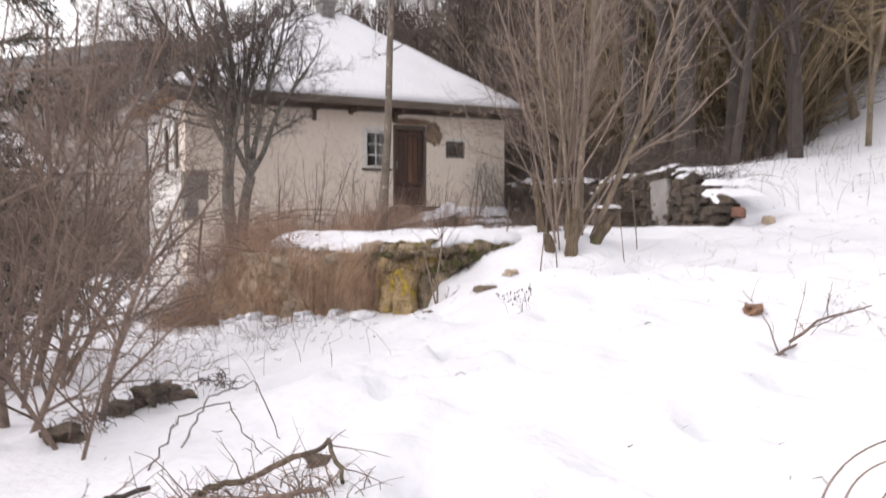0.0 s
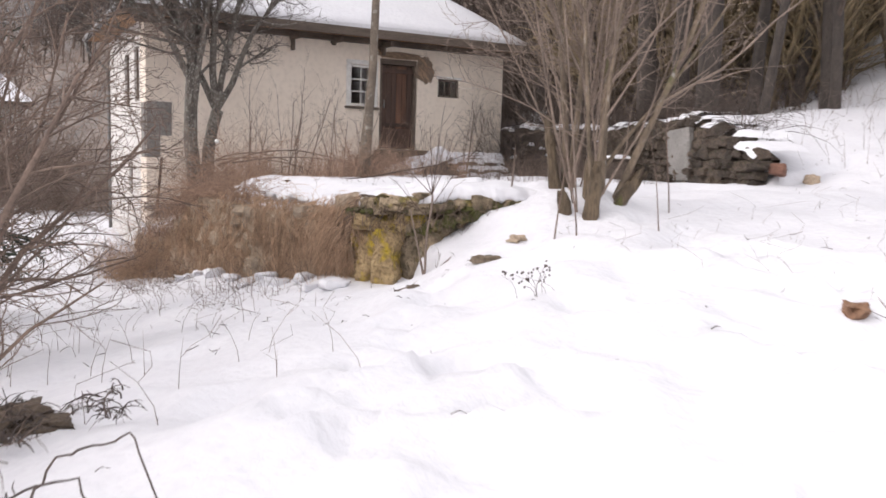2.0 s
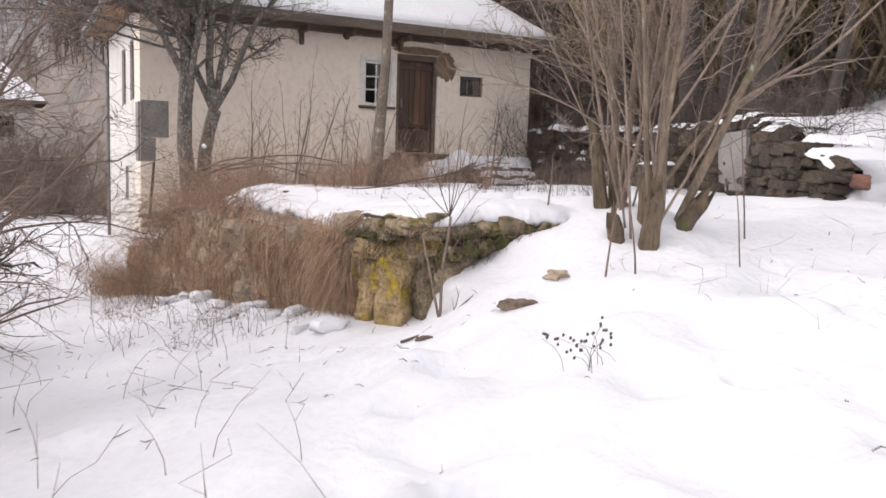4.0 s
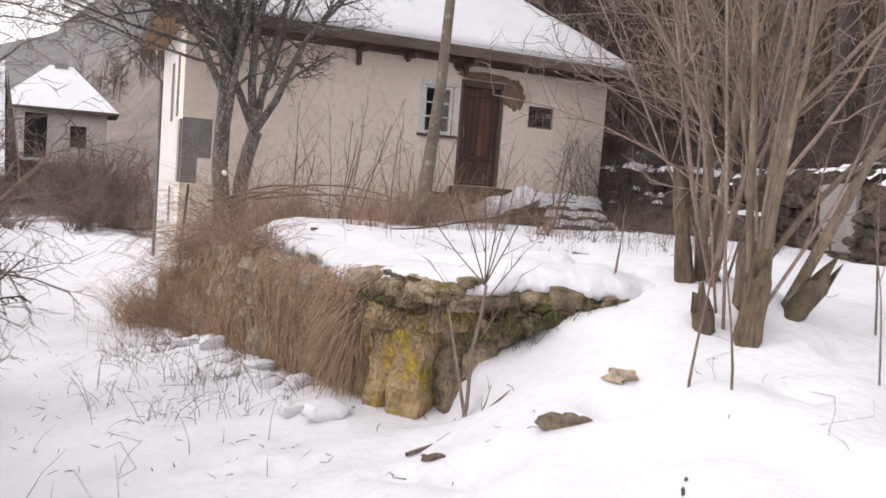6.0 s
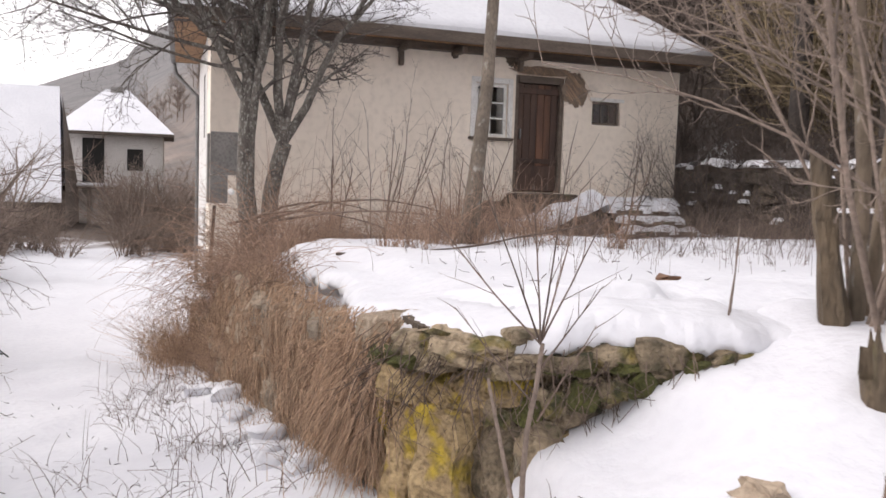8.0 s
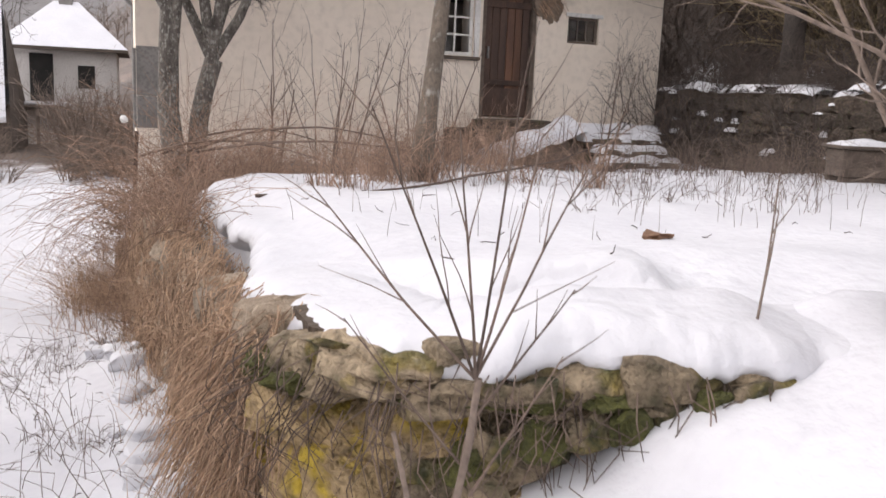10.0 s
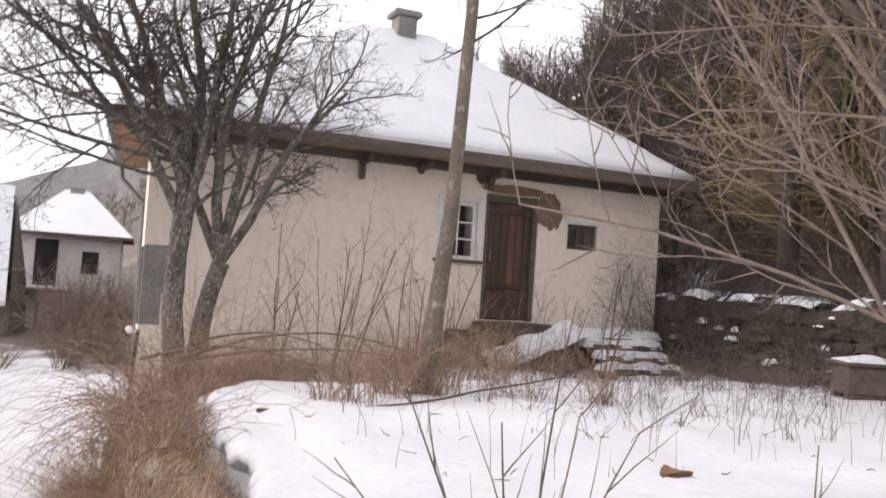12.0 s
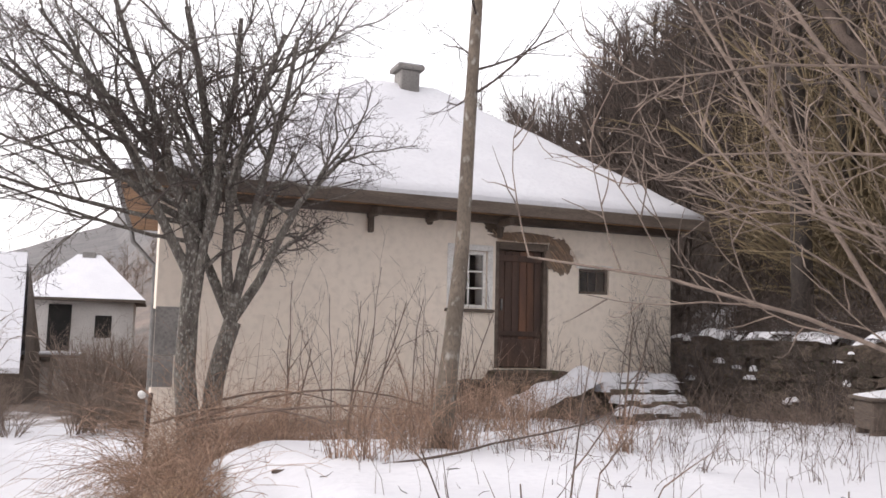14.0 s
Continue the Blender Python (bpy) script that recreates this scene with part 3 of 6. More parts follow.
def patch(name, cx, cz, rx, rz, mat, depth=0.012, label=""):
    bm = bmesh.new()
    ring = []
    for k in range(72):
        a = k * 2 * math.pi / 72
        s = 1 + 0.3 * noise.noise(Vector((math.cos(a) * 1.6 + cx, math.sin(a) * 1.6 + cz, 3))) + 0.2 * noise.noise(Vector((math.cos(a) * 6, math.sin(a) * 6, cx)))
        ring.append((cx + rx * s * math.cos(a), cz + rz * s * math.sin(a)))
    f = bm.faces.new([bm.verts.new((x, 0, z)) for x, z in ring])
    e = bmesh.ops.extrude_face_region(bm, geom=[f])
    for v in e["geom"]:
        if isinstance(v, bmesh.types.BMVert):
            v.co.y -= depth
    bmesh.ops.recalc_face_normals(bm, faces=bm.faces[:])
    return part(name, bm, mat, house, label)


patch("bare_patch", 1.13, 5.05, 0.25, 0.29, LATH, 0.012, "bare earth and lath where plaster fell")
patch("bare_patch", 0.5, 5.34, 0.58, 0.075, LATH, 0.008)
patch("bare_patch", -0.02, 5.5, 0.16, 0.14, EARTH, 0.016)
P, R = [], []
for k in range(60):
    x = -0.1 + 0.024 * k + rng.uniform(-0.01, 0.01)
    z = 5.34 - max(0, x - 0.9) * rng.uniform(0.1, 1.1)
    P.append([(x, -0.016, z + rng.uniform(0.05, 0.1)), (x + 0.08, -0.02, z), (x + 0.15, -0.016, z - 0.09)])
    R.append([0.0035] * 3)
for k in range(34):
    x, z = rng.gauss(1.13, 0.1), rng.gauss(5.05, 0.11)
    P.append([(x - 0.07, -0.016, z + 0.08), (x, -0.021, z), (x + 0.07, -0.016, z - 0.08)])
    R.append([0.0032] * 3)
V, F = tubes([(P, R, 4)])
link("lath", quad_mesh("lath", V, F), STRAW, house, "split laths showing through")
for x0, x1, z0, z1 in ((X0 + 0.004, -4.5, 3.42, 4.06), (X0 + 0.004, -4.72, 3.0, 3.415)):
    part("cement_patch", box_bm(x0, x1, -0.013, 0.01, z0, z1, 0.004), CEMENT, house, "grey cement repair at the corner")
patch("cement_patch", -2.6, 2.1, 2.3, 0.42, CEMENT, 0.005)
ob = part("cement_patch", box_bm(side_len - 0.35, side_len - 0.002, -0.036, 0.01, 3.0, 4.03, 0.004), CEMENT, house)
ob.matrix_local = SIDE


# windows: white frame, glazing bars, glass panes
def window(name, w, h, cols, rows, frame_w=0.055, bar=0.028, mat=WHITE_PAINT, deep=0.1):
    ob = empty(name)
    ob.parent = house
    for x0, x1, z0, z1 in ((0, frame_w, 0, h), (w - frame_w, w, 0, h), (frame_w, w - frame_w, 0, frame_w), (frame_w, w - frame_w, h - frame_w, h)):
        part("window_frame", box_bm(x0, x1, deep - 0.06, deep, z0, z1, 0.006), mat, ob)
    iw, ih = w - 2 * frame_w, h - 2 * frame_w
    for k in range(1, cols):
        x = frame_w + iw * k / cols
        part("glazing_bar", box_bm(x - bar / 2, x + bar / 2, deep - 0.045, deep - 0.01, frame_w, h - frame_w, 0.004), mat, ob)
    for k in range(1, rows):
        z = frame_w + ih * k / rows
        part("glazing_bar", box_bm(frame_w, w - frame_w, deep - 0.043, deep - 0.012, z - bar / 2, z + bar / 2, 0.004), mat, ob)
    for i in range(cols):
        for j in range(rows):
            p = part("pane", box_bm(frame_w + iw * i / cols, frame_w + iw * (i + 1) / cols, deep - 0.03, deep - 0.025, frame_w + ih * j / rows, frame_w + ih * (j + 1) / rows), GLASS, ob)
            p.visible_shadow = False
    return ob


w1 = window("window", WIN[1] - WIN[0], WIN[3] - WIN[2], 2, 3)
w1.matrix_local = pose(WIN[0], 0.0, WIN[2])
part("window_sill", box_bm(-0.12, 0.68, -0.07, 0.02, -0.06, -0.012, 0.01), OLD_WOOD, w1)
for x0, x1, z0, z1 in ((-0.09, -0.002, -0.01, 0.883), (0.582, 0.67, -0.01, 0.883), (-0.09, 0.67, 0.885, 0.975)):
    part("surround", box_bm(x0, x1, -0.022, 0.02, z0, z1, 0.006), WHITE_PAINT, w1)
v1 = window("vent_window", VENT[1] - VENT[0], VENT[3] - VENT[2], 3, 1, 0.045, 0.02, OLD_WOOD)
v1.matrix_local = pose(VENT[0], 0.0, VENT[2])
part("surround", box_bm(-0.05, 0.64, -0.014, 0.02, 0.41, 0.47, 0.006), WHITE_PAINT, v1)
for (a, b, c, d), (u0, u1, _, _) in zip(SW, side_holes):
    w = window("window", b - a, d - c, 2 if d - c > 0.8 else 1, 3 if d - c > 0.8 else 1, 0.05, 0.025, OLD_WOOD)
    w.matrix_local = SIDE @ pose(u0, 0, c)

# doorstep, landing, snowy steps
steps = tagged(empty("stone_steps"), "rough stone steps under thick snow by the door", "steps")
part("doorstep", stone_bm(random.Random(21), 1.25, 0.5, 0.16, 0.04, 4), DARK_STONE, steps, "dark worn doorstep").location = (0.45, -0.27, 3.2)
for k in range(15):
    f, lv = k % 5, k // 5
    ob = part("step_stone", stone_bm(random.Random(25 + k), 0.36, 0.5, 0.3, 0.12, 3), DARK_STONE, steps)
    ob.location = (-0.42 + 0.34 * f + 0.1 * (lv % 2), -0.3 - 0.05 * lv, 2.98 - 0.26 * lv)
part("landing", box_bm(1.08, 2.75, -0.95, -0.004, 2.2, 3.17, 0.04), DARK_STONE, steps)


def snow_slab(x0, x1, y0, y1, z, h, seed, slope=0.0, parent=None, name="snow_layer", nx=16, ny=8, wob=1.0):
    """A soft pillow of snow on a flat top."""
    bm = bmesh.new()
    g = []
    for j in range(ny + 1):
        row = []
        for i in range(nx + 1):
            fx, fy = i / nx, j / ny
            e = min(fx, 1 - fx) * (x1 - x0), min(fy, 1 - fy) * (y1 - y0)
            r = min(1, min(e) / 0.09)
            q = Vector((x0 + fx * (x1 - x0), y0 + fy * (y1 - y0), 0))
            nz = noise.noise(q * 3.1 + Vector((seed, 0, 0)))
            row.append(bm.verts.new((q.x + 0.035 * wob * noise.noise(q * 5 + Vector((0, seed, 0))), q.y + 0.04 * wob * noise.noise(q * 4 + Vector((seed, seed, 0))), z - 0.03 + slope * (fx) + (h + 0.04 * wob * nz) * math.sqrt(max(0.0, 1 - (1 - r) ** 2)))))
        g.append(row)
    for j in range(ny):
        for i in range(nx):
            bm.faces.new([g[j][i], g[j][i + 1], g[j + 1][i + 1], g[j + 1][i]])
    return part(name, bm, SNOW, parent, smooth=True)


snow_slab(0.96, 2.8, -1.0, -0.02, 3.17, 0.12, 1, parent=steps)
for k in range(4):
    z = 3.06 - 0.155 * k
    y1, y0 = -0.94 - 0.26 * k, -0.94 - 0.26 * (k + 1)
    for b in range(3):
        xa = 1.3 + 0.1 * (k % 2) + b * 0.4
        bm = stone_bm(random.Random(40 + k * 3 + b), 0.44, 0.34, 0.17, 0.06)
        ob = part("step_stone", bm, DARK_STONE, steps)
        ob.location = (xa + 0.2, (y0 + y1) / 2, z - 0.085)
    snow_slab(1.12 + 0.14 * (k % 2) + 0.03 * k, 2.5 + 0.07 * ((k + 1) % 2), y0 - 0.04, y1 + 0.03, z - 0.02, 0.12, 10 + 3.7 * k, parent=steps, nx=30, ny=12, wob=1.3)
# low side wall that slopes down from the landing to the left
cheek = tagged(empty("side_slope"), "sloping stone cheek wall capped with snow", "low wall")
for k in range(9):
    f = k / 8
    ob = part("stone", stone_bm(random.Random(70 + k), 0.34, 0.4, 0.42, 0.1), DARK_STONE, cheek)
    ob.location = (0.95 - 1.7 * f, -1.0 - 0.45 * f, 2.9 - 0.5 * f)
bm = bmesh.new()
g = []
for i in range(25):
    f = i / 24
    row = []
    for j in range(9):
        a = j / 8
        c = Vector((1.16 - 2.05 * f, -1.3 - 0.5 * f + 0.65 * a, 3.2 - 0.6 * f - 0.05 * f * f))
        hgt = (0.24 + 0.08 * noise.noise(c * 2.3)) * math.sqrt(max(0, 1 - (2 * a - 1) ** 2)) * min(1, f * 8 + 0.4)
        row.append(bm.verts.new(c + Vector((0.03 * noise.noise(c * 5), 0.11 * noise.noise(c * 3 + Vector((3, 0, 0))), hgt + 0.05 * noise.noise(c * 4) - 0.04))))
    g.append(row)
for i in range(24):
    for j in range(8):
        bm.faces.new([g[i][j], g[i + 1][j], g[i + 1][j + 1], g[i][j + 1]])
part("snow_layer", bm, SNOW, cheek, smooth=True)

# ---- trees and shrubs ----
def apple_tree():
    rng = random.Random(11)
    out = {}
    spec = [(8, 0.55, 46, 0.1, 0.03, 0.3), (8, 0.52, 48, 0.16, 0.03, 0.12), (6, 0.5, 50, 0.2, 0.02, 0.12), (3, 0.5, 50, 0.24, 0.02, 0.2), (0, 0, 0, 0.25, 0.02, 0)]
    F0 = Vector((-4.34, -2.3, 3.85))
    base = Vector((-4.64, -2.42, 2.2))
    for d, L, r in (((-0.36, 0.1, 1), 3.0, 0.062), ((-0.12, -0.1, 1), 3.3, 0.068), ((0.22, 0.0, 0.95), 3.2, 0.06), ((0.62, 0.1, 0.85), 2.9, 0.062), ((0.4, 0.4, 0.9), 2.6, 0.04)):
        grow(rng, out, F0.copy(), Vector(d).normalized(), L, r, 0, spec)
    q0 = Vector((-4.72, -2.42, 2.0))
    for d, L, r, q in (((-0.05, 0.0, 1), 3.4, 0.085, 3.9), ((0.17, 0.05, 1), 4.0, 0.066, 3.1), ((-0.75, 0.0, 0.75), 2.9, 0.06, 4.3), ((-0.45, -0.3, 0.9), 2.9, 0.06, 4.6), ((-0.95, 0.2, 0.45), 2.6, 0.045, 4.9), ((-0.8, -0.3, 0.55), 2.4, 0.045, 5.2), ((-1, -0.1, 0.28), 2.5, 0.03, 5.0), ((0.25, -0.3, 1), 2.0, 0.04, 4.4), ((-1, 0.1, 0.12), 2.6, 0.03, 4.9), ((-1, -0.2, 0.4), 2.8, 0.034, 5.4), ((-1, 0.0, 0.0), 2.2, 0.024, 4.7)):
        grow(rng, out, Vector((-4.8, -2.42, q)), Vector(d).normalized(), L, r, 0, spec)
    out[0].append(([base.lerp(F0, i / 5) + Vector((0.03 * math.sin(i * 1.4), 0, 0)) for i in range(6)], [0.135, 0.12, 0.11, 0.104, 0.1, 0.1]))
    out[0].append(([q0 + Vector((0.02 * math.sin(i * 2) - 0.08 * min(1, i / 2), 0, 0.65 * i)) for i in range(6)], [0.14, 0.125, 0.115, 0.105, 0.095, 0.075]))
    return plant("apple_tree", out, 2, (BARK, TWIG_DARK), "gnarled bare apple tree with grey lichen bark", "tree")


apple_tree()


def pole_tree():
    rng = random.Random(12)
    out = {}
    pts = [Vector(p) for p in ((-3.13, -5.48, 2.6), (-2.93, -5.25, 3.6), (-2.76, -5.05, 4.5), (-2.66, -4.93, 5.7), (-2.55, -4.8, 6.9), (-2.5, -4.75, 9.2))]
    out[0] = [(pts, [0.115, 0.078, 0.066, 0.06, 0.054, 0.03])]
    spec = [(0, 0, 0, 0, 0, 0), (6, 0.45, 40, 0.12, 0.06, 0.2), (4, 0.5, 40, 0.15, 0.05, 0.2), (0, 0, 0, 0.18, 0.03, 0)]
    for k in range(12):
        f = rng.uniform(3.0, 4.9)
        i = int(f)
        q = pts[i].lerp(pts[min(i + 1, 5)], f - i)
        a = rng.uniform(0, 6.28)
        grow(rng, out, q, Vector((math.cos(a), math.sin(a), 0.35)).normalized(), rng.uniform(0.9, 1.7), 0.013, 1, spec)
    return plant("slim_tree", out, 1, (BARK_POLE, TWIG_DARK), "slim pale-barked tree leaning before the house wall", "tree")


pole_tree()


def shrub(rng, name, x, y, n, height, spread, r, mats, label, category="shrub", rad=0.25, spec=None, up=0.03, group=""):
    """A shrub of single stems, each with its own spray of side twigs."""
    spec = spec or [(7, 0.42, 30, 0.06, up, 0.2), (4, 0.45, 38, 0.12, 0.03, 0.25), (2, 0.5, 40, 0.15, 0.02, 0.3), (0, 0, 0, 0.15, 0.02, 0)]
    ob = tagged(empty(name), label, category, group)
    starts = []
    for k in range(n):
        a, q = rng.uniform(0, 6.28), math.sqrt(rng.random()) * rad
        px, py = x + q * math.cos(a), y + q * math.sin(a)
        d = Vector((math.cos(a) * spread * q / rad + rng.gauss(0, spread * 0.4), math.sin(a) * spread * q / rad + rng.gauss(0, spread * 0.4), 1)).normalized()
        starts.append((px, py, d, height * rng.uniform(0.6, 1.1), r * rng.uniform(0.45, 1.4)))
    for px, py, d, L, rr in starts:
        out = {}
        grow(rng, out, Vector((px, py, gz(px, py) - 0.08)), d, L, rr, 0, spec)
        (V0, F0), (V1, F1) = wood_parts(out, 1)
        st = link("stem", quad_mesh("stem", V0, F0), mats[0], ob, smooth=True)
        if len(V1):
            link("spray", quad_mesh("spray", V1, F1), mats[1], st, smooth=True)
    return ob


HAZEL = [(9, 0.36, 32, 0.07, 0.035, 0.25), (5, 0.45, 40, 0.13, 0.03, 0.2), (3, 0.5, 42, 0.16, 0.02, 0.25), (0, 0, 0, 0.16, 0.02, 0)]


def hazel_shrub():
    """Three stools of stout poles and thin rods, with low rods that arch out towards the house."""
    rng = random.Random(21)
    ob = tagged(empty("hazel_shrub"), "tall many-stemmed bare hazel shrub in the snow", "shrub")
    R_, F_ = Vector((0.86, -0.51, 0)), Vector((0.51, 0.86, 0))
    stems = []
    # stout poles: place, sideways and inward lean, length, radius
    for x, y, a, b, L, r in ((-3.5, -10.62, -0.06, 0.05, 3.6, 0.036), (-3.42, -10.6, -0.05, 0.1, 3.9, 0.034), (-3.4, -11.02, 0.02, 0.05, 4.0, 0.046), (-3.32, -11.1, 0.42, 0.1, 3.6, 0.036), (-3.62, -11.2, -0.1, 0.1, 3.4, 0.024), (-3.66, -11.2, 0.2, -0.05, 3.4, 0.022), (-3.55, -10.95, 0.62, 0.2, 3.2, 0.022)):
        stems.append((Vector((x, y, 0)), R_ * a + F_ * b + Vector((0, 0, 1)), L, r, HAZEL))
    for k in range(15):
        x, y = rng.choice(((-3.68, -11.2), (-3.5, -10.7), (-3.4, -11.1), (-3.7, -11.22)))
        stems.append((Vector((x + rng.gauss(0, 0.07), y + rng.gauss(0, 0.07), 0)), R_ * rng.gauss(0.08, 0.24) + F_ * rng.gauss(0.05, 0.2) + Vector((0, 0, 1)), rng.uniform(2.2, 3.6), rng.uniform(0.007, 0.014), HAZEL))
    low = [(11, 0.32, 40, 0.08, -0.085, 0.2), (4, 0.5, 42, 0.12, 0.1, 0.2), (0, 0, 0, 0.15, 0.08, 0)]
    arch = Vector((-0.92, 0.38, 0))
    for k, (z, up, L, r) in enumerate(((0.5, 0.5, 2.3, 0.011), (0.8, 0.35, 1.7, 0.009), (0.95, 0.5, 1.6, 0.008), (1.15, 0.25, 1.6, 0.008), (1.35, 0.4, 1.7, 0.009), (1.55, 0.25, 1.6, 0.008), (0.6, 0.1, 1.2, 0.006))):
        d = arch + Vector((rng.gauss(0, 0.1), rng.gauss(0.0, 0.22), up))
        stems.append((Vector((-3.56, -10.95 + rng.gauss(0, 0.15), z)), d + Vector((0, 0, 0.25)), L * 0.7, r * 0.72, low))
    for p, d, L, r, spec in stems:
        out = {}
        q = Vector((p.x, p.y, gz(p.x, p.y) - 0.08 + p.z))
        grow(rng, out, q, d.normalized(), L, r, 0, spec)
        (V0, F0), (V1, F1) = wood_parts(out, 1)
        stem = link("stem", quad_mesh("stem", V0, F0), BARK_PALE if r > 0.015 else TWIG_PALE, ob, smooth=True)
        link("spray", quad_mesh("spray", V1, F1), TWIG_PALE, stem, smooth=True)
    return ob


hazel_shrub()

# ---- retaining wall below the terrace ----
def lerp_path(pts, s):
    """A place s metres along a polyline, with its direction."""
    for a, b in zip(pts, pts[1:]):
        L = math.hypot(b[0] - a[0], b[1] - a[1])
        if s <= L or b is pts[-1]:
            f = s / L
            return a[0] + (b[0] - a[0]) * f, a[1] + (b[1] - a[1]) * f, (b[0] - a[0]) / L, (b[1] - a[1]) / L
        s -= L


def path_len(pts):
    return sum(math.hypot(b[0] - a[0], b[1] - a[1]) for a, b in zip(pts, pts[1:]))


def stone_meshes(prefix, n, seed, mat, rough=0.12, cuts=1):
    res = []
    for k in range(n):
        bm = stone_bm(random.Random(seed + k), 1, 1, 1, rough, cuts)
        me = bpy.data.meshes.new(prefix)
        bm.to_mesh(me)
        bm.free()
        me.materials.append(mat)
        res.append(me)
    return res


def rubble_wall(name, path, base_z, top_z, size, mat, label, seed, limit=300, proud=0.05, core=0.16):
    """A dry stone wall: a rough core with single stones set proud of it."""
    rng = random.Random(seed)
    wall = tagged(empty(name), label, "stone wall", kind="structure")
    L = path_len(path)
    n = max(2, int(L / 0.25))
    vs, fs = [], []
    for i in range(n + 1):
        x, y, dx, dy = lerp_path(path, min(L * i / n, L - 1e-4))
        nx_, ny_ = -dy, dx
        b, t = base_z(x, y) - 0.3, top_z(x, y) - 0.04
        for o, z in ((0.0, b), (0.0, t), (core, t), (core, b)):
            vs.append((x - nx_ * o, y - ny_ * o, z))
    for i in range(n):
        for k in range(4):
            a, b = 4 * i + k, 4 * i + (k + 1) % 4
            fs.append((a, b, b + 4, a + 4))
    raw("core", vs, fs, EARTH, wall)
    meshes = stone_meshes("stone", 9, seed, mat, 0.2, 2)
    cnt, zoff = 0, 0.0
    zmin = min(base_z(*lerp_path(path, L * k / 20 - (1e-4 if k == 20 else 0))[:2]) for k in range(21)) - 0.1
    z = zmin
    while cnt < limit and z < 6:
        h = size[1] * rng.uniform(0.75, 1.3)
        s = -rng.uniform(0, 0.2)
        hit_any = False
        while s < L and cnt < limit:
            w = size[0] * rng.uniform(0.6, 1.5)
            m = min(max(s + w / 2, 0), L - 1e-3)
            x, y, dx, dy = lerp_path(path, m)
            if base_z(x, y) - 0.12 < z + h / 2 < top_z(x, y) + 0.02:
                hit_any = True
                ob = link("stone", rng.choice(meshes), None, wall)
                ob.matrix_world = Matrix.LocRotScale((x + (-dy) * rng.uniform(0, proud), y + dx * rng.uniform(0, proud), z + h / 2), Euler((rng.gauss(0, 0.06), rng.gauss(0, 0.06), math.atan2(dy, dx) + rng.gauss(0, 0.06))), (w * 0.98, 0.22, h * 1.0))
                cnt += 1
            s += w
        z += h * 0.97
    return wall


RET = [(-5.08, -9.35), (-5.1, -5.0), (-5.08, -0.35)]


def ret_base(x, y):
    return 0.62 + 1.33 * ((y + 0.4) / -9.0) ** 0.9 if y < -0.4 else 0.62


def ret_top(x, y):
    return float(terrace_z(np.array(-4.7), np.array(y))) - 0.2


rubble_wall("retaining_wall", RET, ret_base, ret_top, (0.27, 0.15), STONE, "rough dry stone retaining wall under dry grass", 300, 290)

# ---- rock ledge at the corner ----
ledge = tagged(empty("rock_ledge"), "mossy rock ledge with yellow lichen under a snow cap", "rocks", kind="structure")
LED = [(-5.16, -9.42), (-5.17, -9.72), (-5.0, -9.98), (-4.45, -10.24), (-3.82, -10.5)]
LEDL = path_len(LED)
rng = random.Random(77)


def crag_bm(seed, sx, sy, sz, rough=0.05):
    """A broken block: flat split faces, sharp uneven arrises, fine pitting."""
    rg = random.Random(seed)
    bm = bmesh.new()
    bmesh.ops.create_cube(bm, size=1.0)
    bmesh.ops.subdivide_edges(bm, edges=bm.edges[:], cuts=9, use_grid_fill=True)
    planes = []
    for k in range(9):
        n = Vector((rg.gauss(0, 1), rg.gauss(0, 1), rg.gauss(0, 0.8))).normalized()
        planes.append((n, rg.uniform(0.43, 0.62)))
    o = Vector((rg.uniform(-50, 50), rg.uniform(-50, 50), rg.uniform(-50, 50)))
    for v in bm.verts:
        p = v.co.copy()
        for n, h in planes:
            e = p.dot(n) - h
            if e > 0:
                p -= n * e
        q = Vector((p.x * sx, p.y * sy, p.z * sz))
        ledges = 0.012 * math.copysign(1, noise.noise(Vector((q.x * 2, q.y * 2, q.z * 16)) + o))
        v.co = q + noise.noise_vector(q * 5 + o) * rough * 0.7 + noise.noise_vector(q * 16 + o) * rough * 0.32 + Vector((0, -ledges, 0))
    return bm


def rock(s, z0, z1, w, depth, seed, mat=ROCK, tilt=0.0, rough=0.14, out=0.0):
    x, y, dx, dy = lerp_path(LED, min(max(s, 0), LEDL - 1e-3))
    nx_, ny_ = dy, -dx
    ob = part("rock", crag_bm(seed, w, depth, z1 - z0) if w > 0.2 else stone_bm(random.Random(seed), w, depth, z1 - z0, rough, 4), mat, ledge)
    ob.matrix_world = Matrix.LocRotScale((x + nx_ * (out - depth * 0.3), y + ny_ * (out - depth * 0.3), (z0 + z1) / 2), Euler((random.Random(seed).gauss(0, 0.05), tilt, math.atan2(dy, dx) + random.Random(seed + 1).gauss(0, 0.1))), None)
    return ob


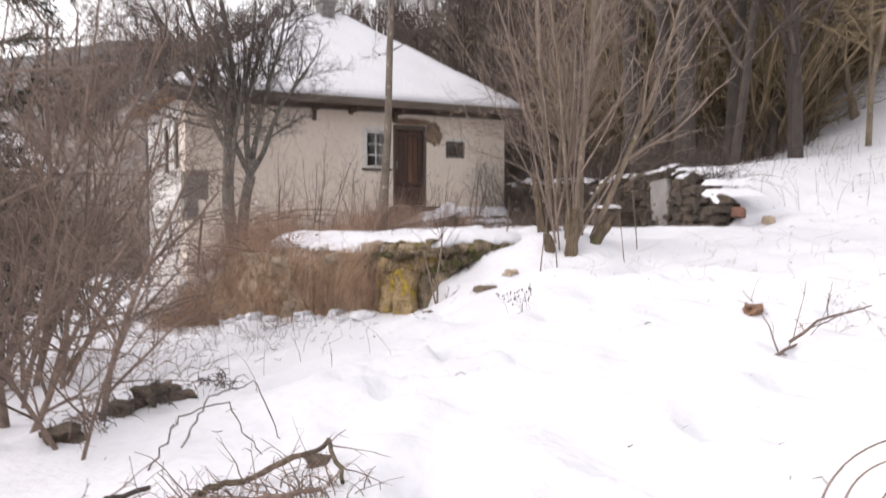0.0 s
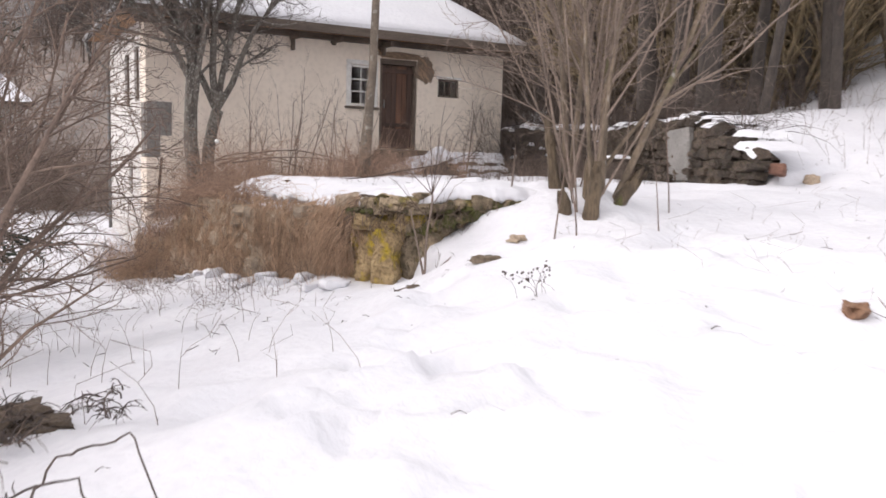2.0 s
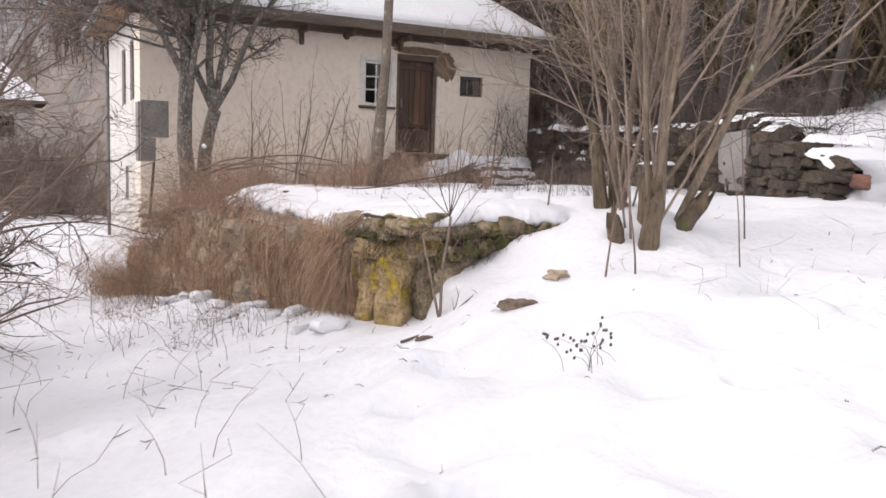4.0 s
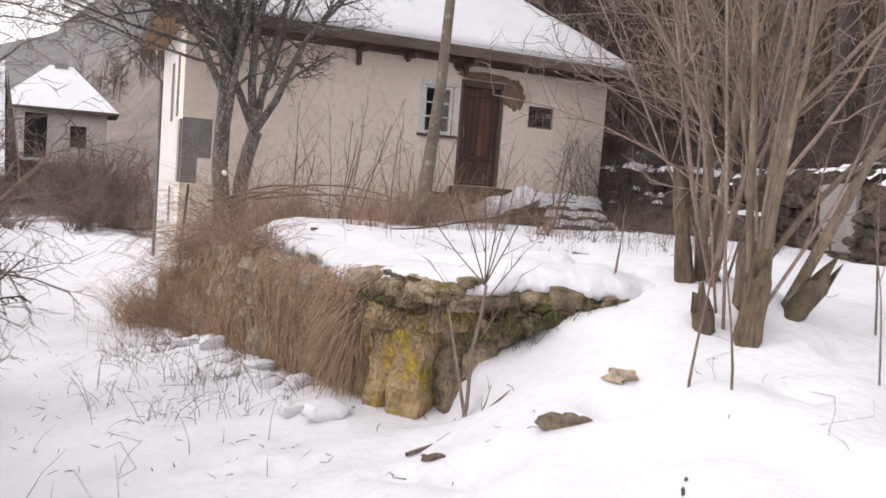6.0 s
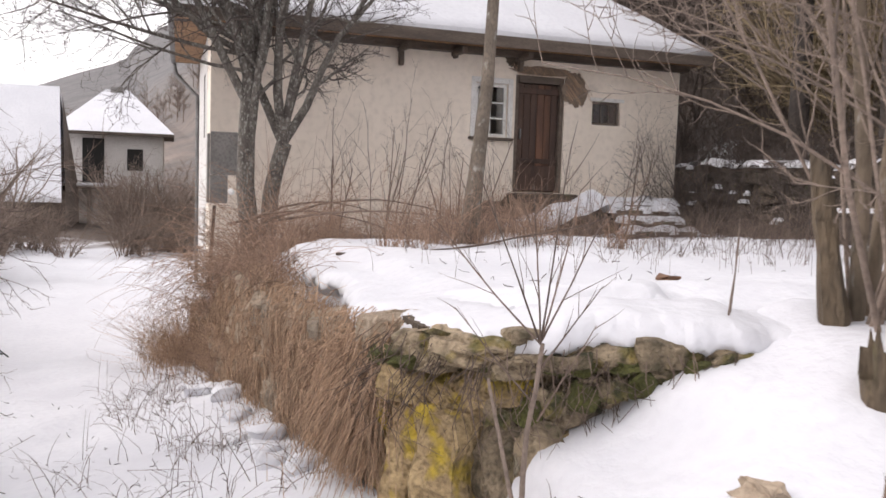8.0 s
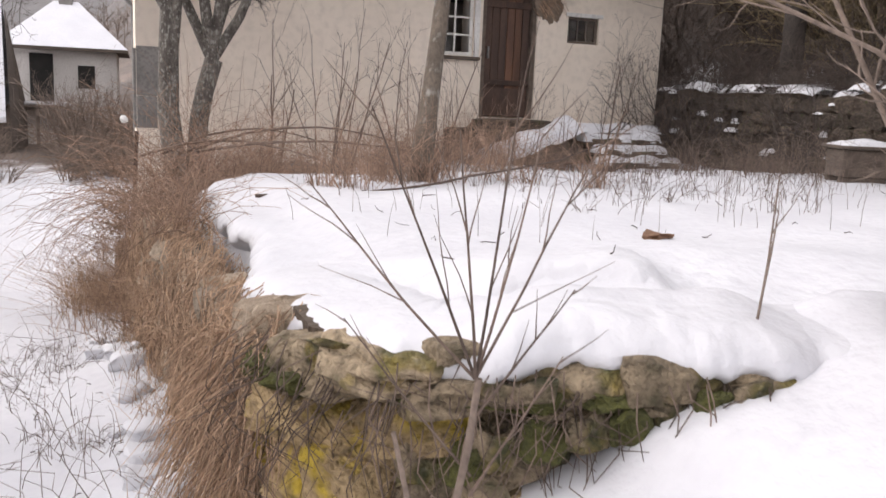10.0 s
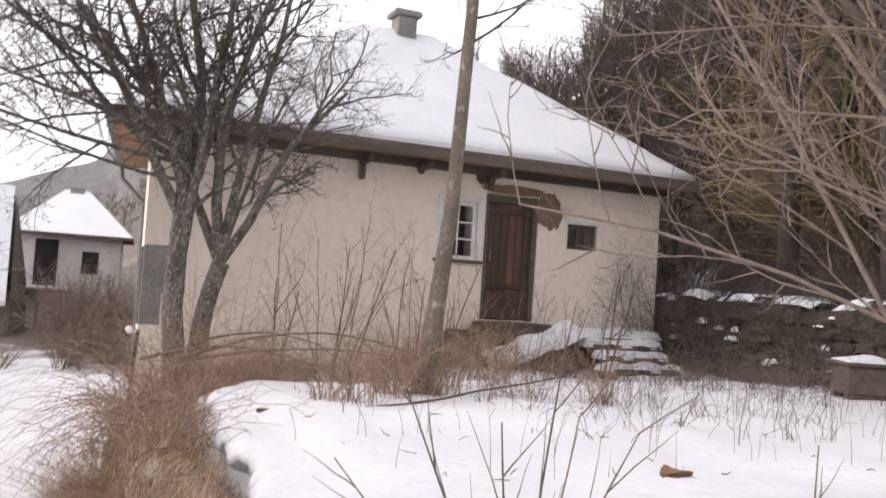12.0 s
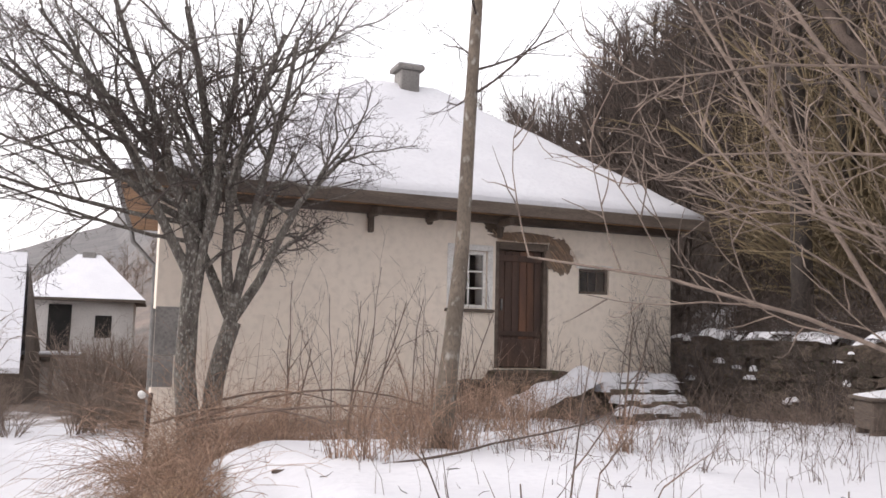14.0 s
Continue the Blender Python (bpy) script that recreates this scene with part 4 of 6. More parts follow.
# tall yellow blocks at the corner, slabs above them, then a lower mossy run
for s, z0, z1, w, d, sd, tl, ou in ((0.10, 1.84, 2.5, 0.28, 0.36, 1, 0.04, 0.0), (0.34, 1.9, 2.5, 0.2, 0.4, 2, -0.05, 0.0), (0.56, 1.84, 2.5, 0.3, 0.44, 3, 0.03, 0.05), (0.80, 1.86, 2.5, 0.27, 0.4, 4, -0.04, 0.05),
                                   (0.42, 2.48, 2.63, 0.38, 0.42, 5, 0.05, 0.02), (0.74, 2.44, 2.66, 0.4, 0.42, 6, -0.06, 0.02), (1.04, 2.34, 2.64, 0.4, 0.42, 7, 0.1, -0.02),
                                   (0.42, 2.62, 2.80, 0.34, 0.36, 8, -0.08, 0.0), (0.66, 2.66, 2.82, 0.34, 0.3, 9, 0.04, 0.04), (0.92, 2.62, 2.76, 0.46, 0.42, 10, -0.05, 0.03), (1.0, 2.7, 2.83, 0.5, 0.28, 11, 0.02, 0.03),
                                   (1.3, 2.5, 2.7, 0.36, 0.38, 12, 0.0, -0.03), (1.3, 2.68, 2.82, 0.4, 0.26, 13, 0.05, 0.03), (1.58, 2.56, 2.74, 0.34, 0.36, 14, 0.0, -0.02), (1.56, 2.7, 2.83, 0.36, 0.26, 15, -0.04, 0.04),
                                   (1.14, 2.05, 2.44, 0.34, 0.4, 17, 0.0, 0.03), (1.25, 2.26, 2.54, 0.3, 0.34, 18, 0.1, -0.04), (1.8, 2.66, 2.83, 0.34, 0.28, 19, 0.03, 0.05), (0.98, 1.86, 2.48, 0.28, 0.42, 20, 0.06, 0.06)):
    rock(s * LEDL / 1.98, z0, z1, w * 1.04, d, 500 + sd, ROCK_YELLOW if sd in (1, 2, 3, 5, 6, 17) else ROCK, tl, 0.2, ou)
for k in range(9):
    s = LEDL * (0.4 + 0.06 * k)
    rock(s, 2.42 + 0.035 * k, 2.54 + 0.03 * k, 0.12, 0.14, 560 + k, MOSS if k % 2 else ROCK, rng.uniform(-0.3, 0.3), 0.2, 0.1)
for k in range(12):
    s = rng.uniform(0.0, LEDL * 0.9)
    rock(s, 2.6 + 0.12 * s / LEDL, 2.66 + 0.12 * s / LEDL, rng.uniform(0.1, 0.2), 0.16, 580 + k, MOSS, rng.uniform(-0.2, 0.2), 0.25, 0.06)

# dark earth behind the rocks
vs, fs = [], []
for i in range(25):
    x, y, dx, dy = lerp_path(LED, min(LEDL * 0.97 * i / 24, LEDL - 1e-3))
    for o, z in ((0.06, 1.8), (0.06, 2.8), (0.5, 2.84), (0.5, 1.8)):
        vs.append((x - dy * o, y + dx * o, z))
for i in range(24):
    for k in range(4):
        a, b = 4 * i + k, 4 * i + (k + 1) % 4
        fs.append((a, b, b + 4, a + 4))
raw("core", vs, fs, EARTH, ledge)

# snow pillow that hangs over the edge of the terrace
CAP = [(-4.70, -4.4), (-4.78, -5.6), (-4.90, -6.5), (-4.83, -7.2), (-4.92, -7.8), (-5.12, -8.6), (-5.18, -9.15), (-5.13, -9.5), (-5.1, -9.8), (-5.02, -10.02), (-4.86, -10.17), (-4.5, -10.33), (-4.2, -10.45), (-3.92, -10.56), (-3.6, -10.62), (-3.35, -10.6)]
capL = path_len(CAP)
NS, NC = 420, 20
st = []
for i in range(NS + 1):
    x, y, dx, dy = lerp_path(CAP, min(capL * i / NS, capL - 1e-4))
    st.append((x, y, dx, dy))
st = np.array(st)
ker = np.hanning(25)
for c in range(4):
    st[:, c] = np.convolve(np.pad(st[:, c], 12, mode="edge"), ker / ker.sum(), mode="valid")
vs, fs = [], []
for i in range(NS + 1):
    s = capL * i / NS
    x, y, dx, dy = st[i]
    q = math.hypot(dx, dy)
    nx_, ny_ = dy / q, -dx / q  # outward
    ragged = 0.06 * noise.noise(Vector((s * 2.6, 0, 4))) + 0.045 * noise.noise(Vector((s * 6.5, 3, 0))) + 0.03 * noise.noise(Vector((s * 17, 3, 7)))
    drop = 0.19 + 0.07 * noise.noise(Vector((s * 2.4, 9, 1))) + 0.08 * noise.noise(Vector((s * 7, 2, 1))) + 0.05 * noise.noise(Vector((s * 19, 2, 1)))
    drop = max(0.07, drop)
    tail = max(float(smooth01((s - capL + 0.7) / 0.6)), float(smooth01((0.5 - s) / 0.5)))
    for j in range(NC + 1):
        a = j / NC
        if a < 0.4:
            o, zz = -0.85 + 0.73 * a / 0.4, 0.0
        else:
            t = (a - 0.4) / 0.6 * math.pi
            o = -0.12 + (0.12 * math.sin(t) if t < math.pi / 2 else 0.12 - 0.34 * (1 - math.sin(t)))
            zz = -drop * 0.5 * (1 - math.cos(t))
        o += ragged * (1.0 if o > -0.3 else max(0.0, (o + 0.85) / 0.55))
        px, py = x + nx_ * o, y + ny_ * o
        bx, by = x - nx_ * max(0.35, -o), y - ny_ * max(0.35, -o)
        zt = float(terrace_z(np.array(bx), np.array(by))) - 0.015 + 0.03 * noise.noise(Vector((px * 2, py * 2, 0))) + 0.012 * noise.noise(Vector((px * 7, py * 7, 3)))
        zt -= 0.05 * max(0.0, (o + 0.4) / 0.4)
        w = max(tail, (1.0, 0.8, 0.55, 0.3, 0.12)[j] if j < 5 else 0.0)
        zc = (zt + zz * (1 - tail)) * (1 - w)
        if w:
            zc += (gz(px, py) - 0.03) * w
        vs.append((px, py, zc))
for i in range(NS):
    for j in range(NC):
        a = i * (NC + 1) + j
        fs.append((a, a + 1, a + NC + 2, a + NC + 1))
cap = raw("snow_cap", vs, fs, SNOW, None, smooth=True)
tagged(cap, "thick rounded snow pillow overhanging the stone edge", "snow", kind="structure")
rng = random.Random(29)
for k in range(16):
    y = -9.7 + 0.42 * k + rng.gauss(0, 0.1)
    x, r = -5.42 - abs(rng.gauss(0, 0.12)) - (0.1 if k < 2 else 0), rng.uniform(0.05, 0.11)
    ob = part("snow_clump", stone_bm(rng, r * 2.2, r * 1.9, r * 1.2, 0.2, 3), SNOW, None, smooth=True)
    ob.location = (x, y, gz(x, y) + r * 0.25)
    tagged(ob, "loose clump of snow at the wall foot", "snow clump", "snow clumps")
# ---- dry grass hanging over the retaining wall ----
rng = random.Random(31)
P, R = [], []
for k in range(11500):
    y = -9.5 + 9.2 * rng.random() ** 1.15
    top, bas = ret_top(-5, y) + 0.1, ret_base(-5, y)
    f = rng.random() ** 0.7
    z = bas + (top - bas) * f
    lump = noise.noise(Vector((y * 1.1, z * 1.6, 8))) + 0.5 * noise.noise(Vector((y * 3.7, z * 3, 2)))
    if lump > -0.22 + 0.95 * f:
        continue
    L = rng.uniform(0.14, 0.5)
    bulge = 0.05 + 0.07 * max(0.0, 0.4 - lump)
    x = -5.14 - bulge * rng.random() - 0.05 * (1 - f)
    if f > 0.93:
        x = rng.uniform(-5.2, -4.92)
        z = top - 0.02 + 0.05 * rng.random()
    sway = rng.gauss(-0.03, 0.13)
    o = rng.uniform(0.01, 0.07)
    pts = [(x, y, z), (x - o, y + sway * 0.3, z - L * 0.18), (x - o * 1.3, y + sway * 0.6, z - L * 0.55), (x - o * 0.9, y + sway, max(z - L, bas - 0.12))]
    P.append([pts[0]] + [(q[0] + rng.gauss(0, 0.015), q[1] + rng.gauss(0, 0.03), q[2] + rng.gauss(0, 0.02)) for q in pts[1:]])
    w = rng.uniform(0.0014, 0.0036)
    R.append([w, w, w * 0.8, w * 0.3])
# a swept tuft where the wall meets the rocks
for k in range(900):
    y = rng.gauss(-9.25, 0.18)
    z = rng.uniform(2.15, 2.62)
    L = rng.uniform(0.25, 0.6)
    q = Vector((-5.12 - 0.1 * rng.random(), y + 0.1, z))
    d = Vector((-0.35 + rng.gauss(0, 0.18), -0.35 + rng.gauss(0, 0.25), 0.1))
    pts = [q]
    for i in range(3):
        q = q + d.normalized() * L / 3
        pts.append(q)
        d = d + Vector((0, 0, -0.5))
    P.append(pts)
    w = rng.uniform(0.0014, 0.0032)
    R.append([w, w, w * 0.8, w * 0.3])
V, F = tubes([(P, R, 3)])
straw = link("hanging_grass", quad_mesh("hanging_grass", V, F), STRAW)
tagged(straw, "matted dry brown grass hanging down the wall", "dry grass", kind="stuff")
P, R = [], []
for k in range(420):
    y = rng.uniform(-9.7, -0.2)
    b = ret_base(-5, y)
    x = -5.25 - abs(rng.gauss(0, 0.16)) - (0.5 * rng.random() if y > -3 else 0)
    a, b2 = blades(rng, [(x, y, gz(x, y))], 0.2 if y < -3 else 0.4, 0.6, 0.0026, 0.7)
    P += a
    R += b2
for k in range(900):
    x, y = rng.gauss(-5.5, 0.22), rng.gauss(-0.8, 0.8)
    a, b2 = blades(rng, [(x, y, gz(x, y))], 0.5, 0.5, 0.003, 0.6)
    P += a
    R += b2
V, F = tubes([(P, R, 3)])
tagged(link("wall_foot_grass", quad_mesh("wall_foot_grass", V, F), STRAW), "dry grass standing at the foot of the wall", "dry grass", kind="stuff")

# ---- dark stone wall at the back of the terrace ----
DW = [(0.15, -10.05), (2.85, -5.4), (3.45, -2.2), (3.55, 0.3)]


def dw_base(x, y):
    return float(terrace_z(np.array(x - 0.4), np.array(y))) - 0.1


def dw_top(x, y):
    return 3.3 + 0.55 * float(smooth01((y + 10.2) / 2.2)) + 0.14 * noise.noise(Vector((0.0, y * 0.9, 2.0))) + 0.05 * noise.noise(Vector((0.0, y * 3.1, 5.0)))


rubble_wall("boundary_wall", DW, dw_base, dw_top, (0.27, 0.16), DARK_STONE, "dark mossy rubble wall below the wooded bank", 900, 298, 0.07, 0.2)
vs, fs = [], []
L = path_len(DW)
for i in range(121):
    s = min(L * i / 120, L - 1e-4)
    x, y, dx, dy = lerp_path(DW, s)
    nx_, ny_ = dy, -dx
    wv = 0.1 * noise.noise(Vector((s * 1.3, 1, 1))) + 0.05 * noise.noise(Vector((s * 5, 1, 1)))
    thin = 0.5 + 0.7 * noise.noise(Vector((s * 0.9, 5, 5)))
    for j in range(9):
        a = j / 8
        o = -0.14 + 2.2 * wv + a * (0.75)
        h = (0.05 + 0.08 * max(0.0, thin)) * math.sqrt(max(0, 1 - (1 - min(1, a * 4)) ** 2))
        vs.append((x + nx_ * o, y + ny_ * o, dw_top(x, y) - 0.02 + h + 0.03 * noise.noise(Vector((x * 4, y * 4, a * 2)))))
for i in range(120):
    if noise.noise(Vector((i * 0.21, 4, 4))) + 0.6 * noise.noise(Vector((i * 0.7, 8, 4))) < -0.02:
        continue
    for j in range(8):
        a = i * 9 + j
        fs.append((a, a + 1, a + 10, a + 9))
tagged(raw("wall_snow", vs, fs, SNOW, None, smooth=True), "snow lying along the top of the rubble wall", "snow", kind="structure")
vs, fs = [], []
rng = random.Random(93)
for k in range(16):
    x, y, dx, dy = lerp_path(DW, rng.uniform(L - 5.2, L - 0.3))
    b, t = dw_base(x, y), dw_top(x, y)
    c = Vector((x - dy * 0.13, y + dx * 0.13, b + (t - b) * rng.uniform(0.25, 0.95)))
    w, h = rng.uniform(0.05, 0.16), rng.uniform(0.03, 0.09)
    base = len(vs)
    for j in range(4):
        for i in range(10):
            a = i * math.pi / 5
            r = (1, 0.9, 0.55, 0.0)[j] * w * (1 + 0.4 * noise.noise(Vector((math.cos(a) + k, math.sin(a), 1))))
            vs.append((c.x + dx * r * math.cos(a) - dy * 0.5 * r * math.sin(a), c.y + dy * r * math.cos(a) + dx * 0.5 * r * math.sin(a), c.z + h * (0, 0.5, 0.9, 1)[j]))
    for j in range(3):
        for i in range(10):
            fs.append((base + j * 10 + i, base + j * 10 + (i + 1) % 10, base + j * 10 + 10 + (i + 1) % 10, base + j * 10 + 10 + i))
tagged(raw("wall_snow_patches", vs, fs, SNOW, None, smooth=True), "small snow patches caught on the rubble stones", "snow", kind="stuff")
bm = box_bm(-0.55, 0.55, -0.06, 0.06, -0.42, 0.42, 0.03)
ob = part("concrete_slab", bm, CEMENT)
ob.matrix_world = pose(1.62, -7.3, 3.3, -4, 2, 60)
tagged(ob, "grey concrete slab leaning on the rubble wall", "slab")
bm = stone_bm(random.Random(3), 0.22, 0.2, 0.14, 0.08)
ob = part("clay_block", bm, BRICK_RED)
ob.matrix_world = pose(0.22, -10.2, 3.14, 5, 8, 30)
tagged(ob, "weathered red clay block at the end of the wall", "brick")

# old wooden hive box with a snow lid
hive = tagged(empty("wooden_box"), "weathered wooden box with snow on its lid", "box")
part("body", box_bm(-0.26, 0.26, -0.24, 0.24, 0.06, 0.36, 0.012), OLD_WOOD, hive)
part("lid", box_bm(-0.31, 0.31, -0.29, 0.29, 0.362, 0.40, 0.01), OLD_WOOD, hive)
for x in (-0.2, 0.2):
    part("runner", box_bm(x - 0.04, x + 0.04, -0.24, 0.24, 0.0, 0.058, 0.006), OLD_WOOD, hive)
snow_slab(-0.3, 0.3, -0.28, 0.28, 0.41, 0.07, 44, parent=hive)
hive.matrix_world = pose(2.12, -5.25, gz(2.25, -5.3) - 0.02, 0, 0, 62)

# ---- brambles, brush and saplings round the house ----
def canes(rng, name, spots, n, length, width, mat, label, category, kind="", lean=0.9, K=6, flat=0.0, zf=None):
    """Arching thin canes from several roots."""
    P, R = [], []
    for x, y, s in spots:
        z = zf(x, y) if zf else gz(x, y)
        for k in range(n):
            L = length * s * rng.uniform(0.4, 1.2)
            a = rng.uniform(0, 6.283)
            d = Vector((math.cos(a) * lean * rng.random(), math.sin(a) * lean * rng.random(), 1)).normalized()
            p = Vector((x + rng.gauss(0, 0.12 * s), y + rng.gauss(0, 0.12 * s), z - 0.04))
            pts = [p]
            for i in range(K - 1):
                d = (d + Vector((rng.gauss(0, 0.16), rng.gauss(0, 0.16), rng.gauss(-0.16 - flat, 0.12)))).normalized()
                p = p + d * (L / (K - 1))
                p.z = max(p.z, z - 0.5 if flat else z + 0.02)
                pts.append(p)
            w = width * rng.uniform(0.6, 1.3)
            P.append(pts)
            R.append([w * (1 - 0.7 * i / (K - 1)) for i in range(K)])
            for q in range(2):
                i = rng.randint(1, K - 2)
                e = Vector((rng.gauss(0, 1), rng.gauss(0, 1), rng.gauss(0.3, 0.8))).normalized() * L * 0.25
                b = pts[i]
                P.append([b + e * (t / (K - 1)) + Vector((0, 0, -0.1 * (t / (K - 1)) ** 2 * L)) for t in range(K)])
                R.append([w * 0.55 * (1 - 0.6 * t / (K - 1)) for t in range(K)])
    V, F = tubes([(P, R, 3)])
    ob = link(name, quad_mesh(name, V, F), mat)
    return tagged(ob, label, category, kind=kind)


rng = random.Random(51)
spots = [(rng.uniform(-5.3, -4.4), rng.uniform(-4.9, -1.6), rng.uniform(0.7, 1.2)) for _ in range(26)]
canes(rng, "bramble_thicket", spots, 30, 1.25, 0.0036, TWIG_RED, "tangled reddish brambles over the wall end", "brambles", "stuff", 0.9)
spots = [(rng.uniform(-5.35, -4.9), -6.2 + 4.0 * rng.random(), rng.uniform(0.6, 1.15)) for _ in range(26)]
canes(rng, "bramble_thicket", spots, 28, 1.35, 0.0036, TWIG_RED, "dense reddish bramble tangle arching over the wall", "brambles", "stuff", 1.0, 7, 0.16, lambda x, y: ret_top(-4.9, y) + 0.05)
spots = [(rng.uniform(-5.25, -5.1), rng.uniform(-9.5, -2.5), rng.uniform(0.5, 0.9)) for _ in range(34)]
canes(rng, "wall_vines", spots, 9, 0.7, 0.0034, STRAW, "tan dry vines matted over the wall face", "vines", "stuff", 0.7, 7, 0.25, lambda x, y: ret_base(-5, y) + 0.3 + 0.5 * rng.random())
P, R = [], []
for k in range(170):
    x, y, dx, dy = lerp_path(LED, LEDL * rng.uniform(0.03, 0.97))
    o, L = rng.uniform(0.1, 0.24), rng.uniform(0.1, 0.42)
    q = Vector((x + dy * o * 0.5, y - dx * o * 0.5, rng.uniform(2.6, 2.8)))
    P.append([q, q + Vector((dy * o * 0.4 + rng.gauss(0, 0.02), -dx * o * 0.4, -0.2 * L)), q + Vector((dy * o * 0.5 + rng.gauss(0, 0.06), -dx * o * 0.5, -0.6 * L)), q + Vector((dy * o * 0.5 + rng.gauss(0, 0.1), -dx * o * 0.5, -L))])
    R.append([0.0028, 0.0026, 0.002, 0.001])
V, F = tubes([(P, R, 3)])
tagged(link("hanging_roots", quad_mesh("hanging_roots", V, F), TWIG_BROWN), "dry roots hanging over the rock ledge", "roots", kind="stuff")
spots = [(rng.uniform(-4.3, -0.4), rng.uniform(-2.6, -0.7), rng.uniform(0.6, 1.0)) for _ in range(34)]
canes(rng, "brush", spots, 38, 1.0, 0.004, TWIG_RED, "low reddish brush along the foot of the house", "brush", "stuff", 0.7)
spots = [(rng.uniform(-4.2, -1.6), rng.uniform(-6.2, -2.6), rng.uniform(0.4, 0.9)) for _ in range(30)]
canes(rng, "brush", spots, 24, 0.95, 0.0038, TWIG_RED, "sparse reddish stems standing in the snow", "brush", "stuff", 0.6)

spots = [(rng.uniform(-3.2, 1.2), rng.uniform(-7.8, -2.4), rng.uniform(0.3, 0.9)) for _ in range(90)]
canes(rng, "terrace_weeds", spots, 7, 0.7, 0.0028, TWIG_BROWN, "brown weed stalks standing on the snowy terrace", "weeds", "stuff", 0.5)
spots = [(rng.uniform(-1.0, 1.1), rng.uniform(-1.9, -0.8), rng.uniform(0.5, 0.9)) for _ in range(16)]
canes(rng, "doorstep_brush", spots, 22, 0.8, 0.0038, TWIG_RED, "dry brush growing in front of the doorstep", "brush", "stuff", 0.7)
spots = [(rng.uniform(2.0, 2.7), rng.uniform(-4.8, -1.6), rng.uniform(0.5, 1.0)) for _ in range(14)]
canes(rng, "wall_brush", spots, 16, 1.1, 0.004, TWIG_PALE, "pale tangled twigs before the rubble wall", "brush", "stuff", 0.9)

# long low canes that lean across in front of the wall
P, R = [], []
for a, b, h in (((-4.9, -4.2, 2.95), (-1.9, -3.4, 2.75), 0.35), ((-4.8, -4.6, 3.0), (-2.3, -4.4, 2.9), 0.15), ((-5.0, -3.6, 2.9), (-2.9, -2.8, 2.8), 0.3), ((-4.6, -6.2, 2.8), (-1.4, -5.9, 3.25), -0.12), ((-5.2, -3.8, 2.9), (-3.4, -4.9, 2.75), 0.25)):
    a, b = Vector(a), Vector(b)
    P.append([a.lerp(b, i / 9) + Vector((0.04 * math.sin(i * 2.1), 0.05 * math.cos(i * 1.3), h * 4 * (i / 9) * (1 - i / 9))) for i in range(10)])
    R.append([0.014 - 0.001 * i for i in range(10)])
V, F = tubes([(P, R, 5)])
tagged(link("fallen_canes", quad_mesh("fallen_canes", V, F), TWIG_BROWN, smooth=True), "long bent canes lying across the brush", "canes", kind="stuff")

SAP = [(4, 0.4, 28, 0.07, 0.05, 0.35), (3, 0.45, 35, 0.12, 0.04, 0.3), (0, 0, 0, 0.14, 0.03, 0)]
for k, (x, y, n, h, r) in enumerate(((-3.6, -1.7, 4, 2.2, 0.013), (-2.7, -1.5, 5, 2.3, 0.012), (-2.0, -2.0, 4, 2.0, 0.011), (-1.3, -1.6, 4, 1.9, 0.011), (-3.1, -2.6, 3, 2.4, 0.012), (-1.8, -3.2, 3, 1.5, 0.008), (-0.6, -2.6, 4, 1.3, 0.008), (0.2, -2.2, 4, 1.2, 0.007))):
    shrub(random.Random(100 + k), "sapling", x, y, n, h, 0.28, r, (TWIG_BROWN, TWIG_BROWN), "thin bare sapling stems before the plaster wall", "sapling", 0.2, SAP, 0.02, "saplings by the house")
shrub(random.Random(130), "elder_bush", 1.0, -2.0, 3, 2.0, 0.3, 0.017, (TWIG_BROWN, TWIG_DARK), "bare elder bush by the snowy steps", rad=0.16)
for k, (x, y, n, h) in enumerate(((2.7, -0.7, 14, 1.9), (3.1, -1.5, 16, 1.8), (3.1, -2.6, 14, 1.6), (2.9, -3.8, 12, 1.3))):
    shrub(random.Random(140 + k), "twiggy_bush", x, y, n, h, 0.55, 0.009, (TWIG_DARK, TWIG_DARK), "dense twiggy bush at the corner of the house", rad=0.3, group="bushes at the corner",
          spec=[(8, 0.5, 42, 0.12, 0.01, 0.15), (5, 0.5, 45, 0.16, 0.0, 0.2), (0, 0, 0, 0.2, 0, 0)])

